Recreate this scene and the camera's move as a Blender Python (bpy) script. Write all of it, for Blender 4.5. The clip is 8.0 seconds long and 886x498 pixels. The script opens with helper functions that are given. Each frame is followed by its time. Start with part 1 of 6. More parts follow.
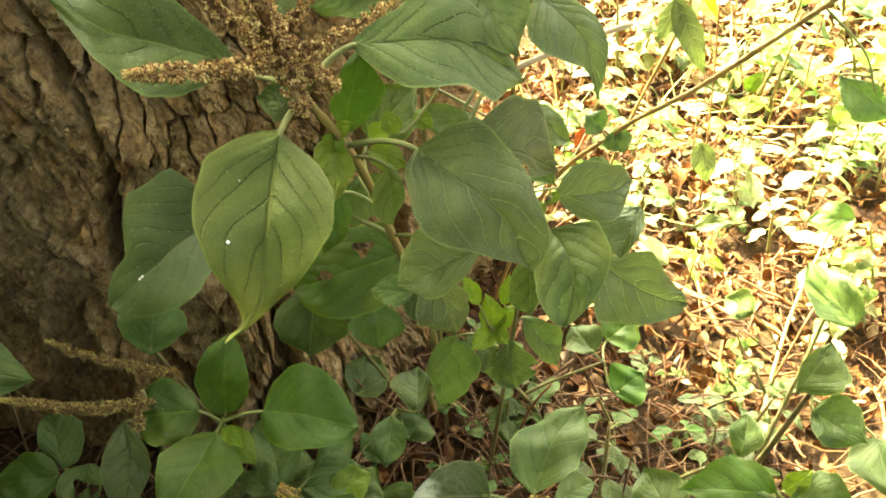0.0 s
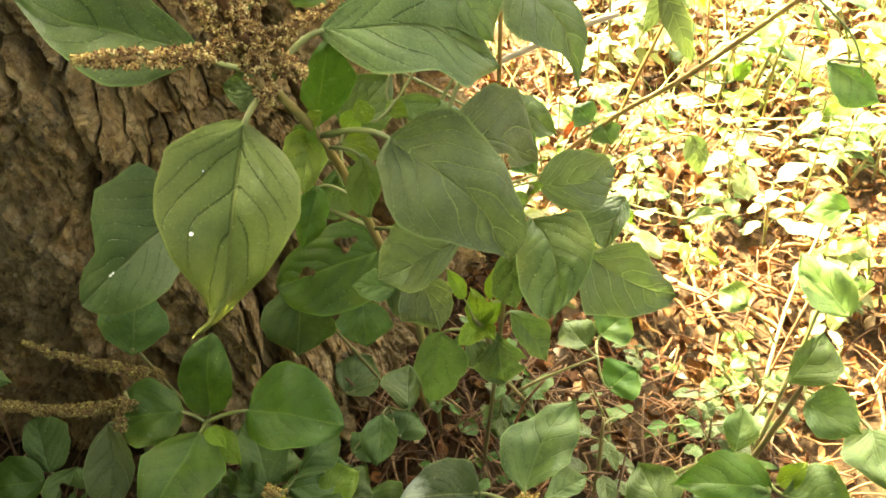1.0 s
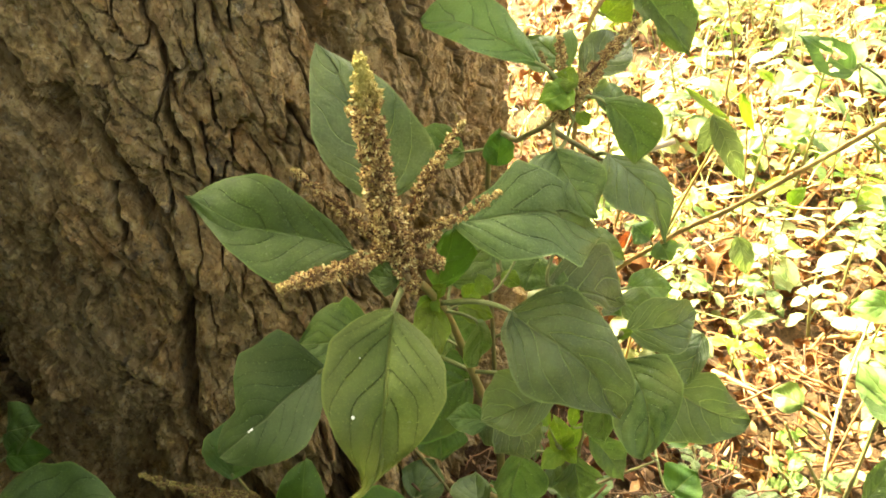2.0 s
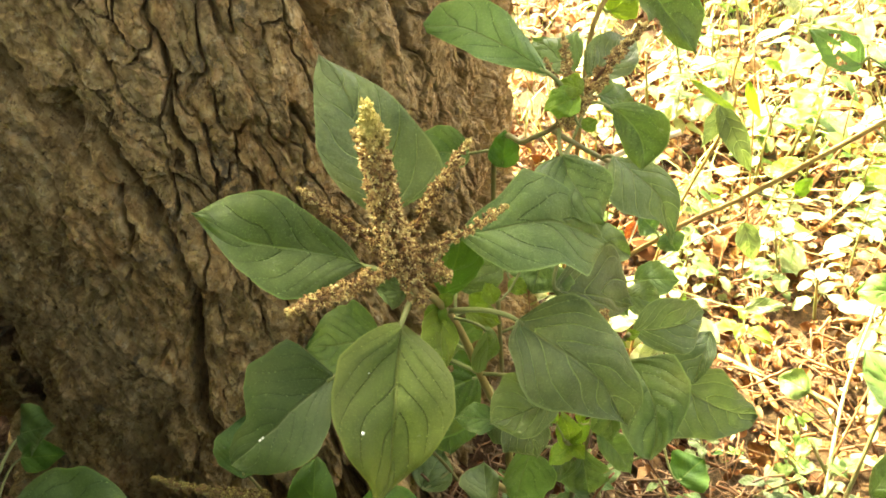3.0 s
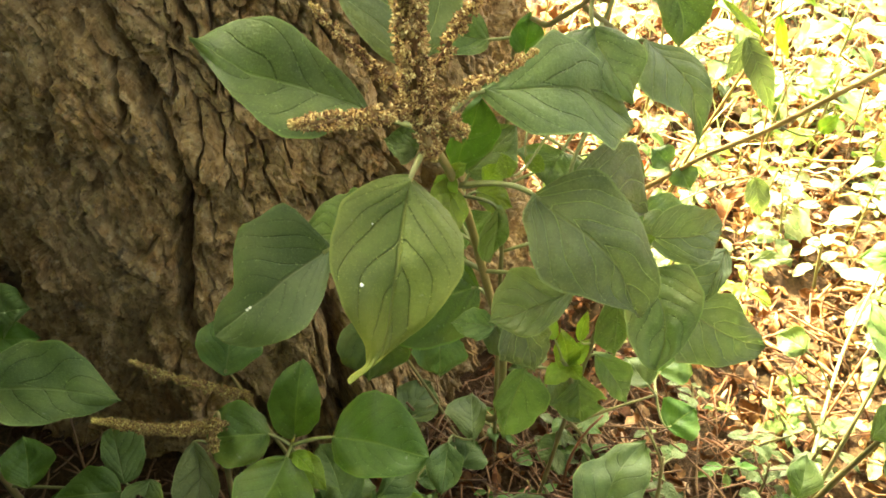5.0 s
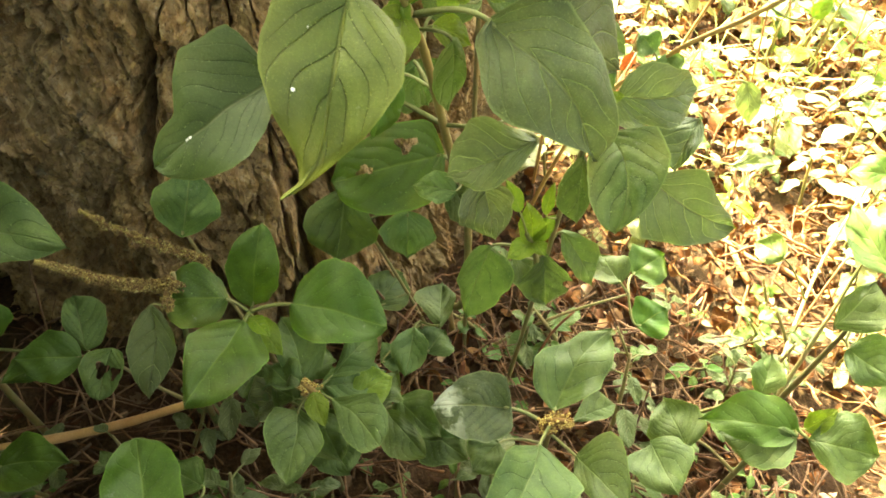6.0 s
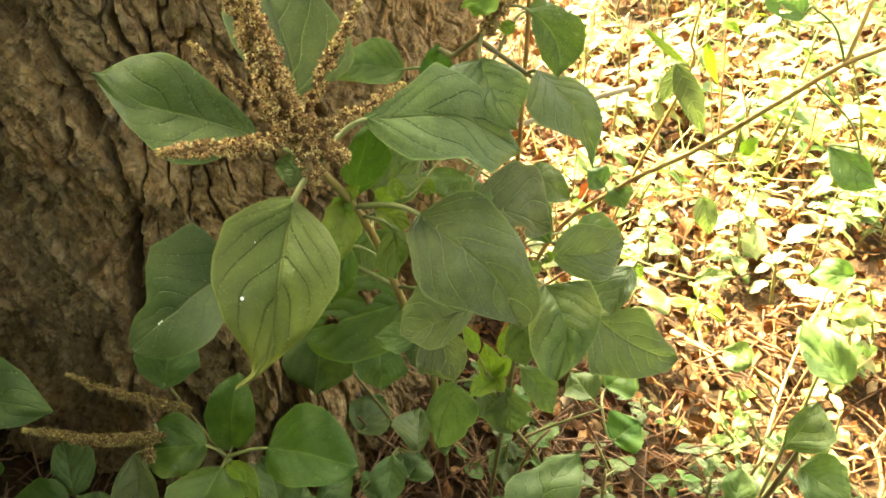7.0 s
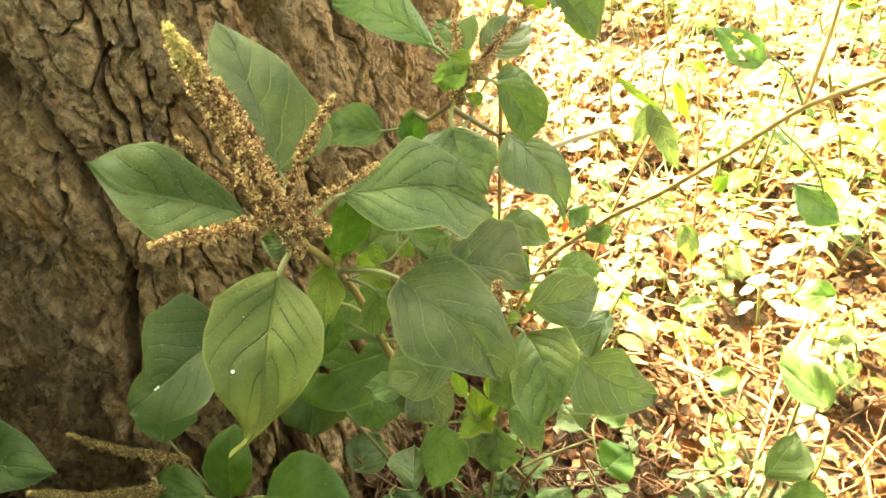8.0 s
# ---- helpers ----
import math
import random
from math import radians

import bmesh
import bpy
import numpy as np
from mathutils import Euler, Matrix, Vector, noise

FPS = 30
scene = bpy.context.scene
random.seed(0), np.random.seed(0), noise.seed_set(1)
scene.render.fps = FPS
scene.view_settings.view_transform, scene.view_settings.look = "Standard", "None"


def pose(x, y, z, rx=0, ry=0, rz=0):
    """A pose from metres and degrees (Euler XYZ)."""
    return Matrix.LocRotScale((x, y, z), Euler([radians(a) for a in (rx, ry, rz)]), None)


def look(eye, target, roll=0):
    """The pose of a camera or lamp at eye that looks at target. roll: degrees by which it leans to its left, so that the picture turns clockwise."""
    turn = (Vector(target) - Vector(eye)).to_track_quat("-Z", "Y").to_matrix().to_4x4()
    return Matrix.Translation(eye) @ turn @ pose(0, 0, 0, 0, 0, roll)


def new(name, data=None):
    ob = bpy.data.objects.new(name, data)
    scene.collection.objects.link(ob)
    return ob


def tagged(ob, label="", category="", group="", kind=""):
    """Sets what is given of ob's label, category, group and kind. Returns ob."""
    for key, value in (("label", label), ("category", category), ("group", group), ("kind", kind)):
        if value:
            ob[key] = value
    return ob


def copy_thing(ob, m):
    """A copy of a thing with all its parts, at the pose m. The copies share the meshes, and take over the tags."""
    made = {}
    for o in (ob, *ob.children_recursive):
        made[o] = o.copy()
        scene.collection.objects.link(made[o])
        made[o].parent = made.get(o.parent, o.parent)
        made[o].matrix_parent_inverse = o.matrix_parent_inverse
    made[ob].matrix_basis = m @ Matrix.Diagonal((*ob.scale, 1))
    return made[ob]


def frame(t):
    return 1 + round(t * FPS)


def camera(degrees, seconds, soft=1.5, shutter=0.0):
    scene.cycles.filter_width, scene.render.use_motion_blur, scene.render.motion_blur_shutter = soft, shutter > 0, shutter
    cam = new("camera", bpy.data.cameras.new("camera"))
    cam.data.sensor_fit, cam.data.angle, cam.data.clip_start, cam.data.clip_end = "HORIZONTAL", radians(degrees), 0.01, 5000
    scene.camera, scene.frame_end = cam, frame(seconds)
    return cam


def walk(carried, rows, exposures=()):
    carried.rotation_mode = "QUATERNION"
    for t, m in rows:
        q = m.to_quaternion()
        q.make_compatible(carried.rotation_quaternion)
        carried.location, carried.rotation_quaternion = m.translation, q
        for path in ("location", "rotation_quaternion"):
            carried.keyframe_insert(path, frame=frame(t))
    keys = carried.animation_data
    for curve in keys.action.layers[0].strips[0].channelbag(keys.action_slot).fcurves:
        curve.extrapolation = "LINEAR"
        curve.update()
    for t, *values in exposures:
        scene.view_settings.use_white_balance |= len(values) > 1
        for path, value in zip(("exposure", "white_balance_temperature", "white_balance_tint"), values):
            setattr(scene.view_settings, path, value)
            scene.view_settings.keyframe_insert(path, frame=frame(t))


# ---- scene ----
cam = camera(62.92, 8.0, 1.75)
PATH = [
    (0, 0.00001, 0.00000, 0.57000, 50.001, 0.000, 0.000),
    (0.5, 0.00948, 0.00252, 0.55829, 48.270, 0.730, -0.540),
    (1, 0.00948, 0.00239, 0.56316, 50.044, 0.726, -0.492),
    (1.5, -0.00574, 0.00373, 0.59245, 54.897, -0.069, -0.464),
    (1.7, -0.01626, 0.00365, 0.60216, 54.931, 1.169, -0.112),
    (2.8, -0.04197, 0.01399, 0.62833, 54.138, 2.614, 0.286),
    (3, -0.02928, 0.01317, 0.62433, 53.118, 2.846, 0.030),
    (3.5, 0.00970, 0.02270, 0.63350, 53.113, 2.561, -0.931),
    (4, 0.02523, 0.02266, 0.62398, 52.801, 2.665, -0.894),
    (4.5, -0.01307, 0.00937, 0.59586, 51.354, 0.756, 0.706),
    (5, -0.03714, 0.00468, 0.57932, 51.038, -0.927, 2.145),
    (5.2, -0.03444, 0.00291, 0.56679, 49.754, -1.764, 2.489),
    (6.3, -0.01208, -0.01200, 0.54456, 45.294, -3.055, 3.556),
    (6.5, -0.00880, -0.01259, 0.55162, 46.347, -2.945, 2.899),
    (7, 0.00567, -0.00967, 0.59163, 52.549, -0.862, 1.990),
    (7.5, 0.00224, -0.01295, 0.60817, 53.843, 0.578, 1.929),
    (8, 0.01346, -0.01243, 0.61626, 54.066, 0.703, 0.487),
]
walk(cam, [(t, pose(x, y, z, rx, ry, rz)) for t, x, y, z, rx, ry, rz in PATH], exposures=[(0.0, 4.79, 7200, -6), (1.0, 4.84, 7200, -6), (1.5, 4.63, 7200, -6), (3.0, 4.84, 7200, -6), (3.5, 4.54, 7200, -6), (4.0, 4.41, 7200, -6), (4.5, 4.52, 7200, -6), (5.0, 4.89, 7200, -6), (6.5, 5.15, 7200, -6), (7.0, 4.73, 7200, -6), (8.0, 5.13, 7200, -6)])
# ---- light ----
SUN_TO = Vector((-0.62, 0.82, 1.0)).normalized()      # towards the sun, behind the tree
world = bpy.data.worlds.new("sky")
scene.world = world
world.use_nodes = True
wn = world.node_tree.nodes
sky = wn.new("ShaderNodeTexSky")
sky.sky_type = 'NISHITA'
sky.sun_disc = False
sky.sun_elevation = math.asin(SUN_TO.z)
sky.sun_rotation = math.atan2(SUN_TO.x, SUN_TO.y)
sky.air_density, sky.dust_density, sky.ozone_density = 0.10, 8.0, 0.0
wn["Background"].inputs["Strength"].default_value = 0.143
world.node_tree.links.new(sky.outputs[0], wn["Background"].inputs["Color"])

sun_data = bpy.data.lights.new("sun", 'SUN')
sun_data.energy, sun_data.angle, sun_data.color = 2.7, radians(0.6), (1.0, 0.87, 0.58)
sun = new("sun", sun_data)
sun.matrix_world = look(tuple(SUN_TO * 20), (0, 0, 0))


# ---- materials ----
def material(name):
    m = bpy.data.materials.new(name)
    m.use_nodes = True
    return m, m.node_tree, m.node_tree.nodes["Principled BSDF"]


def node(tree, kind, **values):
    n = tree.nodes.new(kind)
    for k, v in values.items():
        if k in n.inputs:
            n.inputs[k].default_value = v
    return n


def ramp(tree, fac, *stops):
    r = tree.nodes.new("ShaderNodeValToRGB")
    e = r.color_ramp.elements
    while len(e) < len(stops):
        e.new(0.5)
    for el, (p, c) in zip(e, stops):
        el.position, el.color = p, (*c, 1)
    tree.links.new(fac, r.inputs[0])
    return r.outputs[0]


def mixed(tree, fac, a, b, blend='MIX'):
    m = tree.nodes.new("ShaderNodeMix")
    m.data_type, m.blend_type = 'RGBA', blend
    for value, sock in ((fac, m.inputs[0]), (a, m.inputs[6]), (b, m.inputs[7])):
        if isinstance(value, (int, float)):
            sock.default_value = value
        elif isinstance(value, tuple):
            sock.default_value = (*value, 1)
        else:
            tree.links.new(value, sock)
    return m.outputs[2]


def maths(tree, op, a, b=0.0, c=0.0):
    m = tree.nodes.new("ShaderNodeMath")
    m.operation = op
    for value, sock in zip((a, b, c), m.inputs):
        if isinstance(value, (int, float)):
            sock.default_value = value
        else:
            tree.links.new(value, sock)
    return m.outputs[0]


def noise_of(tree, scale, detail=4.0, rough=0.6, vector=None, stretch=None):
    n = node(tree, "ShaderNodeTexNoise", Scale=scale, Detail=detail, Roughness=rough)
    if vector is None:
        vector = tree.nodes.new("ShaderNodeTexCoord").outputs["Object"]
    if stretch:
        mp = tree.nodes.new("ShaderNodeMapping")
        mp.inputs["Scale"].default_value = stretch
        tree.links.new(vector, mp.inputs["Vector"])
        vector = mp.outputs[0]
    tree.links.new(vector, n.inputs["Vector"])
    return n.outputs[0]


def position(tree):
    return tree.nodes.new("ShaderNodeNewGeometry").outputs["Position"]


def bump(tree, height, strength, distance, bsdf):
    b = node(tree, "ShaderNodeBump", Strength=strength, Distance=distance)
    tree.links.new(height, b.inputs["Height"])
    tree.links.new(b.outputs[0], bsdf.inputs["Normal"])
    return b.outputs[0]


def leaf_material(name, dark, pale, yellow, vein, sheen=0.45, through_light=0.3, strong=1.0, patch=False, aged=False, pale_veins=False):
    """A leaf's skin: UV runs along the midrib (u) and across it (v, 0.5 on the midrib)."""
    m, t, p = material(name)
    uv = t.nodes.new("ShaderNodeUVMap")
    uv.uv_map = "leaf"
    sep = t.nodes.new("ShaderNodeSeparateXYZ")
    t.links.new(uv.outputs[0], sep.inputs[0])
    u, v = sep.outputs[0], sep.outputs[1]
    a = maths(t, 'ABSOLUTE', maths(t, 'MULTIPLY_ADD', v, 2.0, -1.0))        # 0 midrib .. 1 margin
    # side veins arc towards the tip
    vn = t.nodes.new("ShaderNodeUVMap")
    vn.uv_map = "vein"
    sv = t.nodes.new("ShaderNodeSeparateXYZ")
    t.links.new(vn.outputs[0], sv.inputs[0])
    f = maths(t, 'FRACT', sv.outputs[0])
    d = maths(t, 'ABSOLUTE', maths(t, 'SUBTRACT', f, 0.5))                 # 0 on a vein
    line = t.nodes.new("ShaderNodeMapRange")
    line.inputs[1].default_value, line.inputs[2].default_value = 0.012, 0.045
    line.inputs[3].default_value, line.inputs[4].default_value = 1.0, 0.0
    t.links.new(d, line.inputs[0])
    fade = maths(t, 'SUBTRACT', 1.0, maths(t, 'POWER', a, 3.0))
    side_vein = maths(t, 'MULTIPLY', line.outputs[0], fade)
    rib = t.nodes.new("ShaderNodeMapRange")
    rib.inputs[1].default_value, rib.inputs[2].default_value = 0.014, 0.042
    rib.inputs[3].default_value, rib.inputs[4].default_value = 1.0, 0.0
    t.links.new(a, rib.inputs[0])
    midrib = rib.outputs[0]
    # blotches, dust and the leaf's own tint
    obj = t.nodes.new("ShaderNodeObjectInfo").outputs["Random"]
    pos = position(t)
    blot = noise_of(t, 45.0, 4.0, 0.6, pos)
    grain = noise_of(t, 1500.0, 3.0, 0.7, pos)
    cloud = noise_of(t, 130.0, 5.0, 0.65, pos)
    base = mixed(t, ramp(t, blot, (0.34, (0, 0, 0)), (0.66, (1, 1, 1))), tuple(x * 0.95 for x in dark), tuple(x * 1.04 for x in pale))
    base = mixed(t, ramp(t, cloud, (0.36, (0.3, 0.3, 0.3)), (0.58, (0, 0, 0))), base, tuple(x * 0.75 for x in dark))
    edge = maths(t, 'MULTIPLY', ramp(t, noise_of(t, 30.0, 3.0, 0.6, pos), (0.52, (0, 0, 0)), (0.75, (1, 1, 1))), maths(t, 'POWER', a, 1.5))
    base = mixed(t, maths(t, 'MULTIPLY', edge, 0.7), base, yellow)
    hue = t.nodes.new("ShaderNodeHueSaturation")
    t.links.new(base, hue.inputs["Color"])
    t.links.new(maths(t, 'MULTIPLY_ADD', obj, 0.03, 0.485), hue.inputs["Hue"])
    t.links.new(maths(t, 'MULTIPLY_ADD', obj, 0.3, 0.85), hue.inputs["Value"])
    base = hue.outputs[0]
    base = mixed(t, maths(t, 'MULTIPLY', side_vein, (0.62 if pale_veins else 0.52) * strong), base, tuple(x * 2.1 for x in pale) if pale_veins else tuple(x * 0.5 for x in dark))
    base = mixed(t, maths(t, 'MULTIPLY', midrib, 0.7), base, vein)
    near_vein = t.nodes.new("ShaderNodeMapRange")
    near_vein.inputs[1].default_value, near_vein.inputs[2].default_value = 0.03, 0.12
    near_vein.inputs[3].default_value, near_vein.inputs[4].default_value = 1.0, 0.15
    t.links.new(d, near_vein.inputs[0])
    # Paler midway from vein to vein: the quilted highlight painted into the colour.
    between = t.nodes.new("ShaderNodeMapRange")
    between.inputs[1].default_value, between.inputs[2].default_value = 0.06, 0.42
    between.inputs[3].default_value, between.inputs[4].default_value = 0.0, 0.09
    t.links.new(d, between.inputs[0])
    base = mixed(t, maths(t, 'MULTIPLY', between.outputs[0], fade), base, tuple(x * 1.7 for x in pale))
    fleck = ramp(t, noise_of(t, 900.0, 3.0, 0.6, pos), (0.60, (0, 0, 0)), (0.66, (0.8, 0.8, 0.8)))
    base = mixed(t, maths(t, 'MULTIPLY', fleck, near_vein.outputs[0]), base, tuple(x * 2.0 + 0.03 for x in pale))
    base = mixed(t, ramp(t, grain, (0.56, (0, 0, 0)), (0.74, (0.65, 0.65, 0.65))), base, tuple(x * 1.9 for x in pale))
    base = mixed(t, ramp(t, a, (0.945, (0, 0, 0)), (0.98, (0.6, 0.6, 0.6))), base, tuple(x * 1.7 for x in pale))
    # pale mineral dust marks
    spots = noise_of(t, 150.0, 5.0, 0.7, pos)
    base = mixed(t, ramp(t, spots, (0.65, (0, 0, 0)), (0.73, (0.45, 0.45, 0.45))), base, (0.24, 0.27, 0.22))
    if aged:
        old = maths(t, 'ADD', ramp(t, u, (0.5, (0, 0, 0)), (0.95, (0.65, 0.65, 0.65))), maths(t, 'MULTIPLY', maths(t, 'POWER', a, 2.0), 0.35))
        base = mixed(t, maths(t, 'MULTIPLY', old, ramp(t, blot, (0.3, (0.5, 0.5, 0.5)), (0.7, (1, 1, 1)))), base, yellow)
    if patch:
        far = noise_of(t, 38.0, 5.0, 0.7, pos)
        base = mixed(t, maths(t, 'MULTIPLY', ramp(t, far, (0.48, (0, 0, 0)), (0.56, (1, 1, 1))), ramp(t, u, (0.6, (0, 0, 0)), (0.8, (1, 1, 1)))), base, (0.42, 0.46, 0.36))
    t.links.new(base, p.inputs["Base Color"])
    p.inputs["Roughness"].default_value = sheen
    p.inputs["Specular IOR Level"].default_value = 0.24
    h = maths(t, 'ADD', maths(t, 'MULTIPLY', maths(t, 'MAXIMUM', side_vein, midrib), -1.0), maths(t, 'MULTIPLY', maths(t, 'MULTIPLY', maths(t, 'SQRT', d), fade), 0.4))
    h = maths(t, 'ADD', h, maths(t, 'MULTIPLY', noise_of(t, 520.0, 4.0, 0.65, pos), 0.7))
    nrm = bump(t, h, 0.75 * strong, 0.0011, p)
    tr = t.nodes.new("ShaderNodeBsdfTranslucent")
    t.links.new(mixed(t, 1.0, base, (1.2, 1.3, 0.7), 'MULTIPLY'), tr.inputs["Color"])
    t.links.new(nrm, tr.inputs["Normal"])
    mx = node(t, "ShaderNodeMixShader")
    mx.inputs[0].default_value = through_light
    t.links.new(p.outputs[0], mx.inputs[1])
    t.links.new(tr.outputs[0], mx.inputs[2])
    t.links.new(mx.outputs[0], t.nodes["Material Output"].inputs["Surface"])
    return m


HERB = leaf_material("low herb leaf", (0.052, 0.090, 0.021), (0.090, 0.135, 0.036), (0.140, 0.170, 0.035), (0.120, 0.165, 0.055), 0.5, strong=0.8)
MATURE = leaf_material("mature leaf", (0.066, 0.108, 0.027), (0.112, 0.160, 0.047), (0.162, 0.186, 0.037), (0.114, 0.145, 0.051), 0.5)
AGED = leaf_material("yellowing leaf", (0.071, 0.092, 0.018), (0.111, 0.135, 0.030), (0.166, 0.175, 0.038), (0.125, 0.140, 0.037), 0.5, aged=True)
FRESH = leaf_material("fresh leaf", (0.045, 0.096, 0.013), (0.066, 0.124, 0.018), (0.129, 0.176, 0.019), (0.106, 0.158, 0.027), 0.45, strong=0.4)
YOUNG = leaf_material("young leaf", (0.106, 0.169, 0.015), (0.149, 0.221, 0.026), (0.224, 0.255, 0.033), (0.199, 0.244, 0.040), 0.45, 0.4, 0.6)
DUSTY = leaf_material("dusty leaf", (0.053, 0.081, 0.030), (0.091, 0.119, 0.048), (0.162, 0.186, 0.037), (0.149, 0.169, 0.062), 0.5, patch=True)
GREY = leaf_material("grey-green leaf", (0.076, 0.102, 0.038), (0.122, 0.152, 0.058), (0.188, 0.213, 0.056), (0.162, 0.189, 0.084), 0.40, strong=1.35, pale_veins=True)
DEEP = leaf_material("deep green leaf", (0.040, 0.059, 0.019), (0.062, 0.084, 0.028), (0.099, 0.110, 0.033), (0.083, 0.099, 0.044), 0.5, strong=0.7)
# Leaf colour darkened so the added unseen weeds bounce little light.
SCREEN_LEAF = leaf_material("darkened screen leaf", (0.022, 0.040, 0.014), (0.034, 0.058, 0.020), (0.06, 0.07, 0.02), (0.05, 0.07, 0.03), 0.5)
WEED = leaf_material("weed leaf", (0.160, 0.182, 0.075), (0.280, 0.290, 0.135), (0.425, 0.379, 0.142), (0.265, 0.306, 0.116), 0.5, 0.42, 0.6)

RUST = leaf_material("rusty dying leaf", (0.24, 0.05, 0.012), (0.34, 0.08, 0.02), (0.42, 0.16, 0.04), (0.30, 0.10, 0.03), 0.6)


def stem_material(name, low, high, rough=0.5):
    m, t, p = material(name)
    pos = position(t)
    n = noise_of(t, 60.0, 5.0, 0.65, pos)
    fine = noise_of(t, 700.0, 3.0, 0.6, pos)
    col = mixed(t, ramp(t, n, (0.35, (0, 0, 0)), (0.65, (1, 1, 1))), low, high)
    col = mixed(t, ramp(t, fine, (0.55, (0, 0, 0)), (0.8, (0.5, 0.5, 0.5))), col, tuple(x * 0.5 for x in low))
    rnd = t.nodes.new("ShaderNodeNewGeometry").outputs["Random Per Island"]
    hs = t.nodes.new("ShaderNodeHueSaturation")
    t.links.new(col, hs.inputs["Color"])
    t.links.new(maths(t, 'MULTIPLY_ADD', rnd, 0.9, 0.5), hs.inputs["Value"])
    t.links.new(hs.outputs[0], p.inputs["Base Color"])
    p.inputs["Roughness"].default_value = rough
    p.inputs["Specular IOR Level"].default_value = 0.25
    bump(t, fine, 0.4, 0.0006, p)
    return m


STEM = stem_material("green stem", (0.13, 0.14, 0.045), (0.21, 0.16, 0.065))
MAIN_STEM = stem_material("ripe yellowish stem", (0.22, 0.19, 0.065), (0.33, 0.24, 0.09))
PETIOLE = stem_material("petiole", (0.13, 0.15, 0.045), (0.20, 0.21, 0.075))
WOODY = stem_material("woody stem", (0.26, 0.165, 0.05), (0.42, 0.285, 0.095), 0.6)
STRAW = stem_material("dry straw", (0.13, 0.06, 0.024), (0.30, 0.17, 0.07), 0.7)
# Straw copy darkened in colour for the shade; the sunlit twigs share it.
DARK_STRAW = stem_material("darkened brown stalk", (0.065, 0.028, 0.011), (0.16, 0.08, 0.03), 0.7)
FADED_STRAW = stem_material("faded brown straw", (0.085, 0.042, 0.019), (0.25, 0.15, 0.075), 0.7)
RUSTY_STRAW = stem_material("rusty fallen stem", (0.075, 0.03, 0.010), (0.22, 0.10, 0.035), 0.7)
PALE_STRAW = stem_material("pale straw", (0.45, 0.36, 0.22), (0.60, 0.50, 0.34), 0.7)
ORANGE_STRAW = stem_material("orange dry stalk", (0.40, 0.22, 0.08), (0.52, 0.33, 0.14), 0.6)


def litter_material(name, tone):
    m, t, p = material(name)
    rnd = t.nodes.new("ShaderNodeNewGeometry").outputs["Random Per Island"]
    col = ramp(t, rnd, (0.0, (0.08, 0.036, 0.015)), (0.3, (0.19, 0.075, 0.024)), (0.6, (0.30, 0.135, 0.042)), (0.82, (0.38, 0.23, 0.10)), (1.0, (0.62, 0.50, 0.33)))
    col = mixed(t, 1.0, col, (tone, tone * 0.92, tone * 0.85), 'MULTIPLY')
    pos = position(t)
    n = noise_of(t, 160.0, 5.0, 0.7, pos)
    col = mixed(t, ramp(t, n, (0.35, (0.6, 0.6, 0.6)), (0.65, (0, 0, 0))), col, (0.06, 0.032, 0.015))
    t.links.new(col, p.inputs["Base Color"])
    p.inputs["Roughness"].default_value = 0.8
    p.inputs["Specular IOR Level"].default_value = 0.12
    bump(t, n, 0.5, 0.001, p)
    return m


LITTER = litter_material("dead leaf", 0.85)
BROWN_LITTER = litter_material("rusty dead leaf", 0.75)
# LITTER at under a quarter of its tone: shade put into the colour.
SHADE_LITTER = litter_material("rotted leaf darkened for shade", 0.20)


def spike_material(name, warm):
    """Seed heads: brown to straw, greenish yellow at the growing tip (u = 1)."""
    m, t, p = material(name)
    rnd = t.nodes.new("ShaderNodeNewGeometry").outputs["Random Per Island"]
    uv = t.nodes.new("ShaderNodeUVMap")
    uv.uv_map = "leaf"
    sep = t.nodes.new("ShaderNodeSeparateXYZ")
    t.links.new(uv.outputs[0], sep.inputs[0])
    col = ramp(t, rnd, (0.0, (0.055, 0.028, 0.014)), (0.25, (0.16, 0.085, 0.035)), (0.55, (0.29, 0.185, 0.075)), (0.85, (0.42, 0.31, 0.13)), (1.0, (0.58, 0.50, 0.25)))
    col = mixed(t, 1.0, col, warm, 'MULTIPLY')
    # Clusters vary in tone; tint 0 paints the core as dark as shaded gaps.
    col = mixed(t, ramp(t, sep.outputs[1], (0.0, (0.7, 0.7, 0.7)), (0.35, (0, 0, 0))), col, (0.09, 0.045, 0.02))
    col = mixed(t, ramp(t, sep.outputs[0], (0.84, (0, 0, 0)), (0.96, (0.85, 0.85, 0.85))), col, (0.50, 0.42, 0.12))
    t.links.new(col, p.inputs["Base Color"])
    p.inputs["Roughness"].default_value = 0.8
    p.inputs["Specular IOR Level"].default_value = 0.2
    return m


SPIKE = spike_material("seed head", (1.28, 1.28, 1.15))
OLIVE_SPIKE = spike_material("olive seed head", (0.72, 0.80, 0.58))
PALE_SPIKE = spike_material("straw flower head", (1.5, 1.6, 1.15))


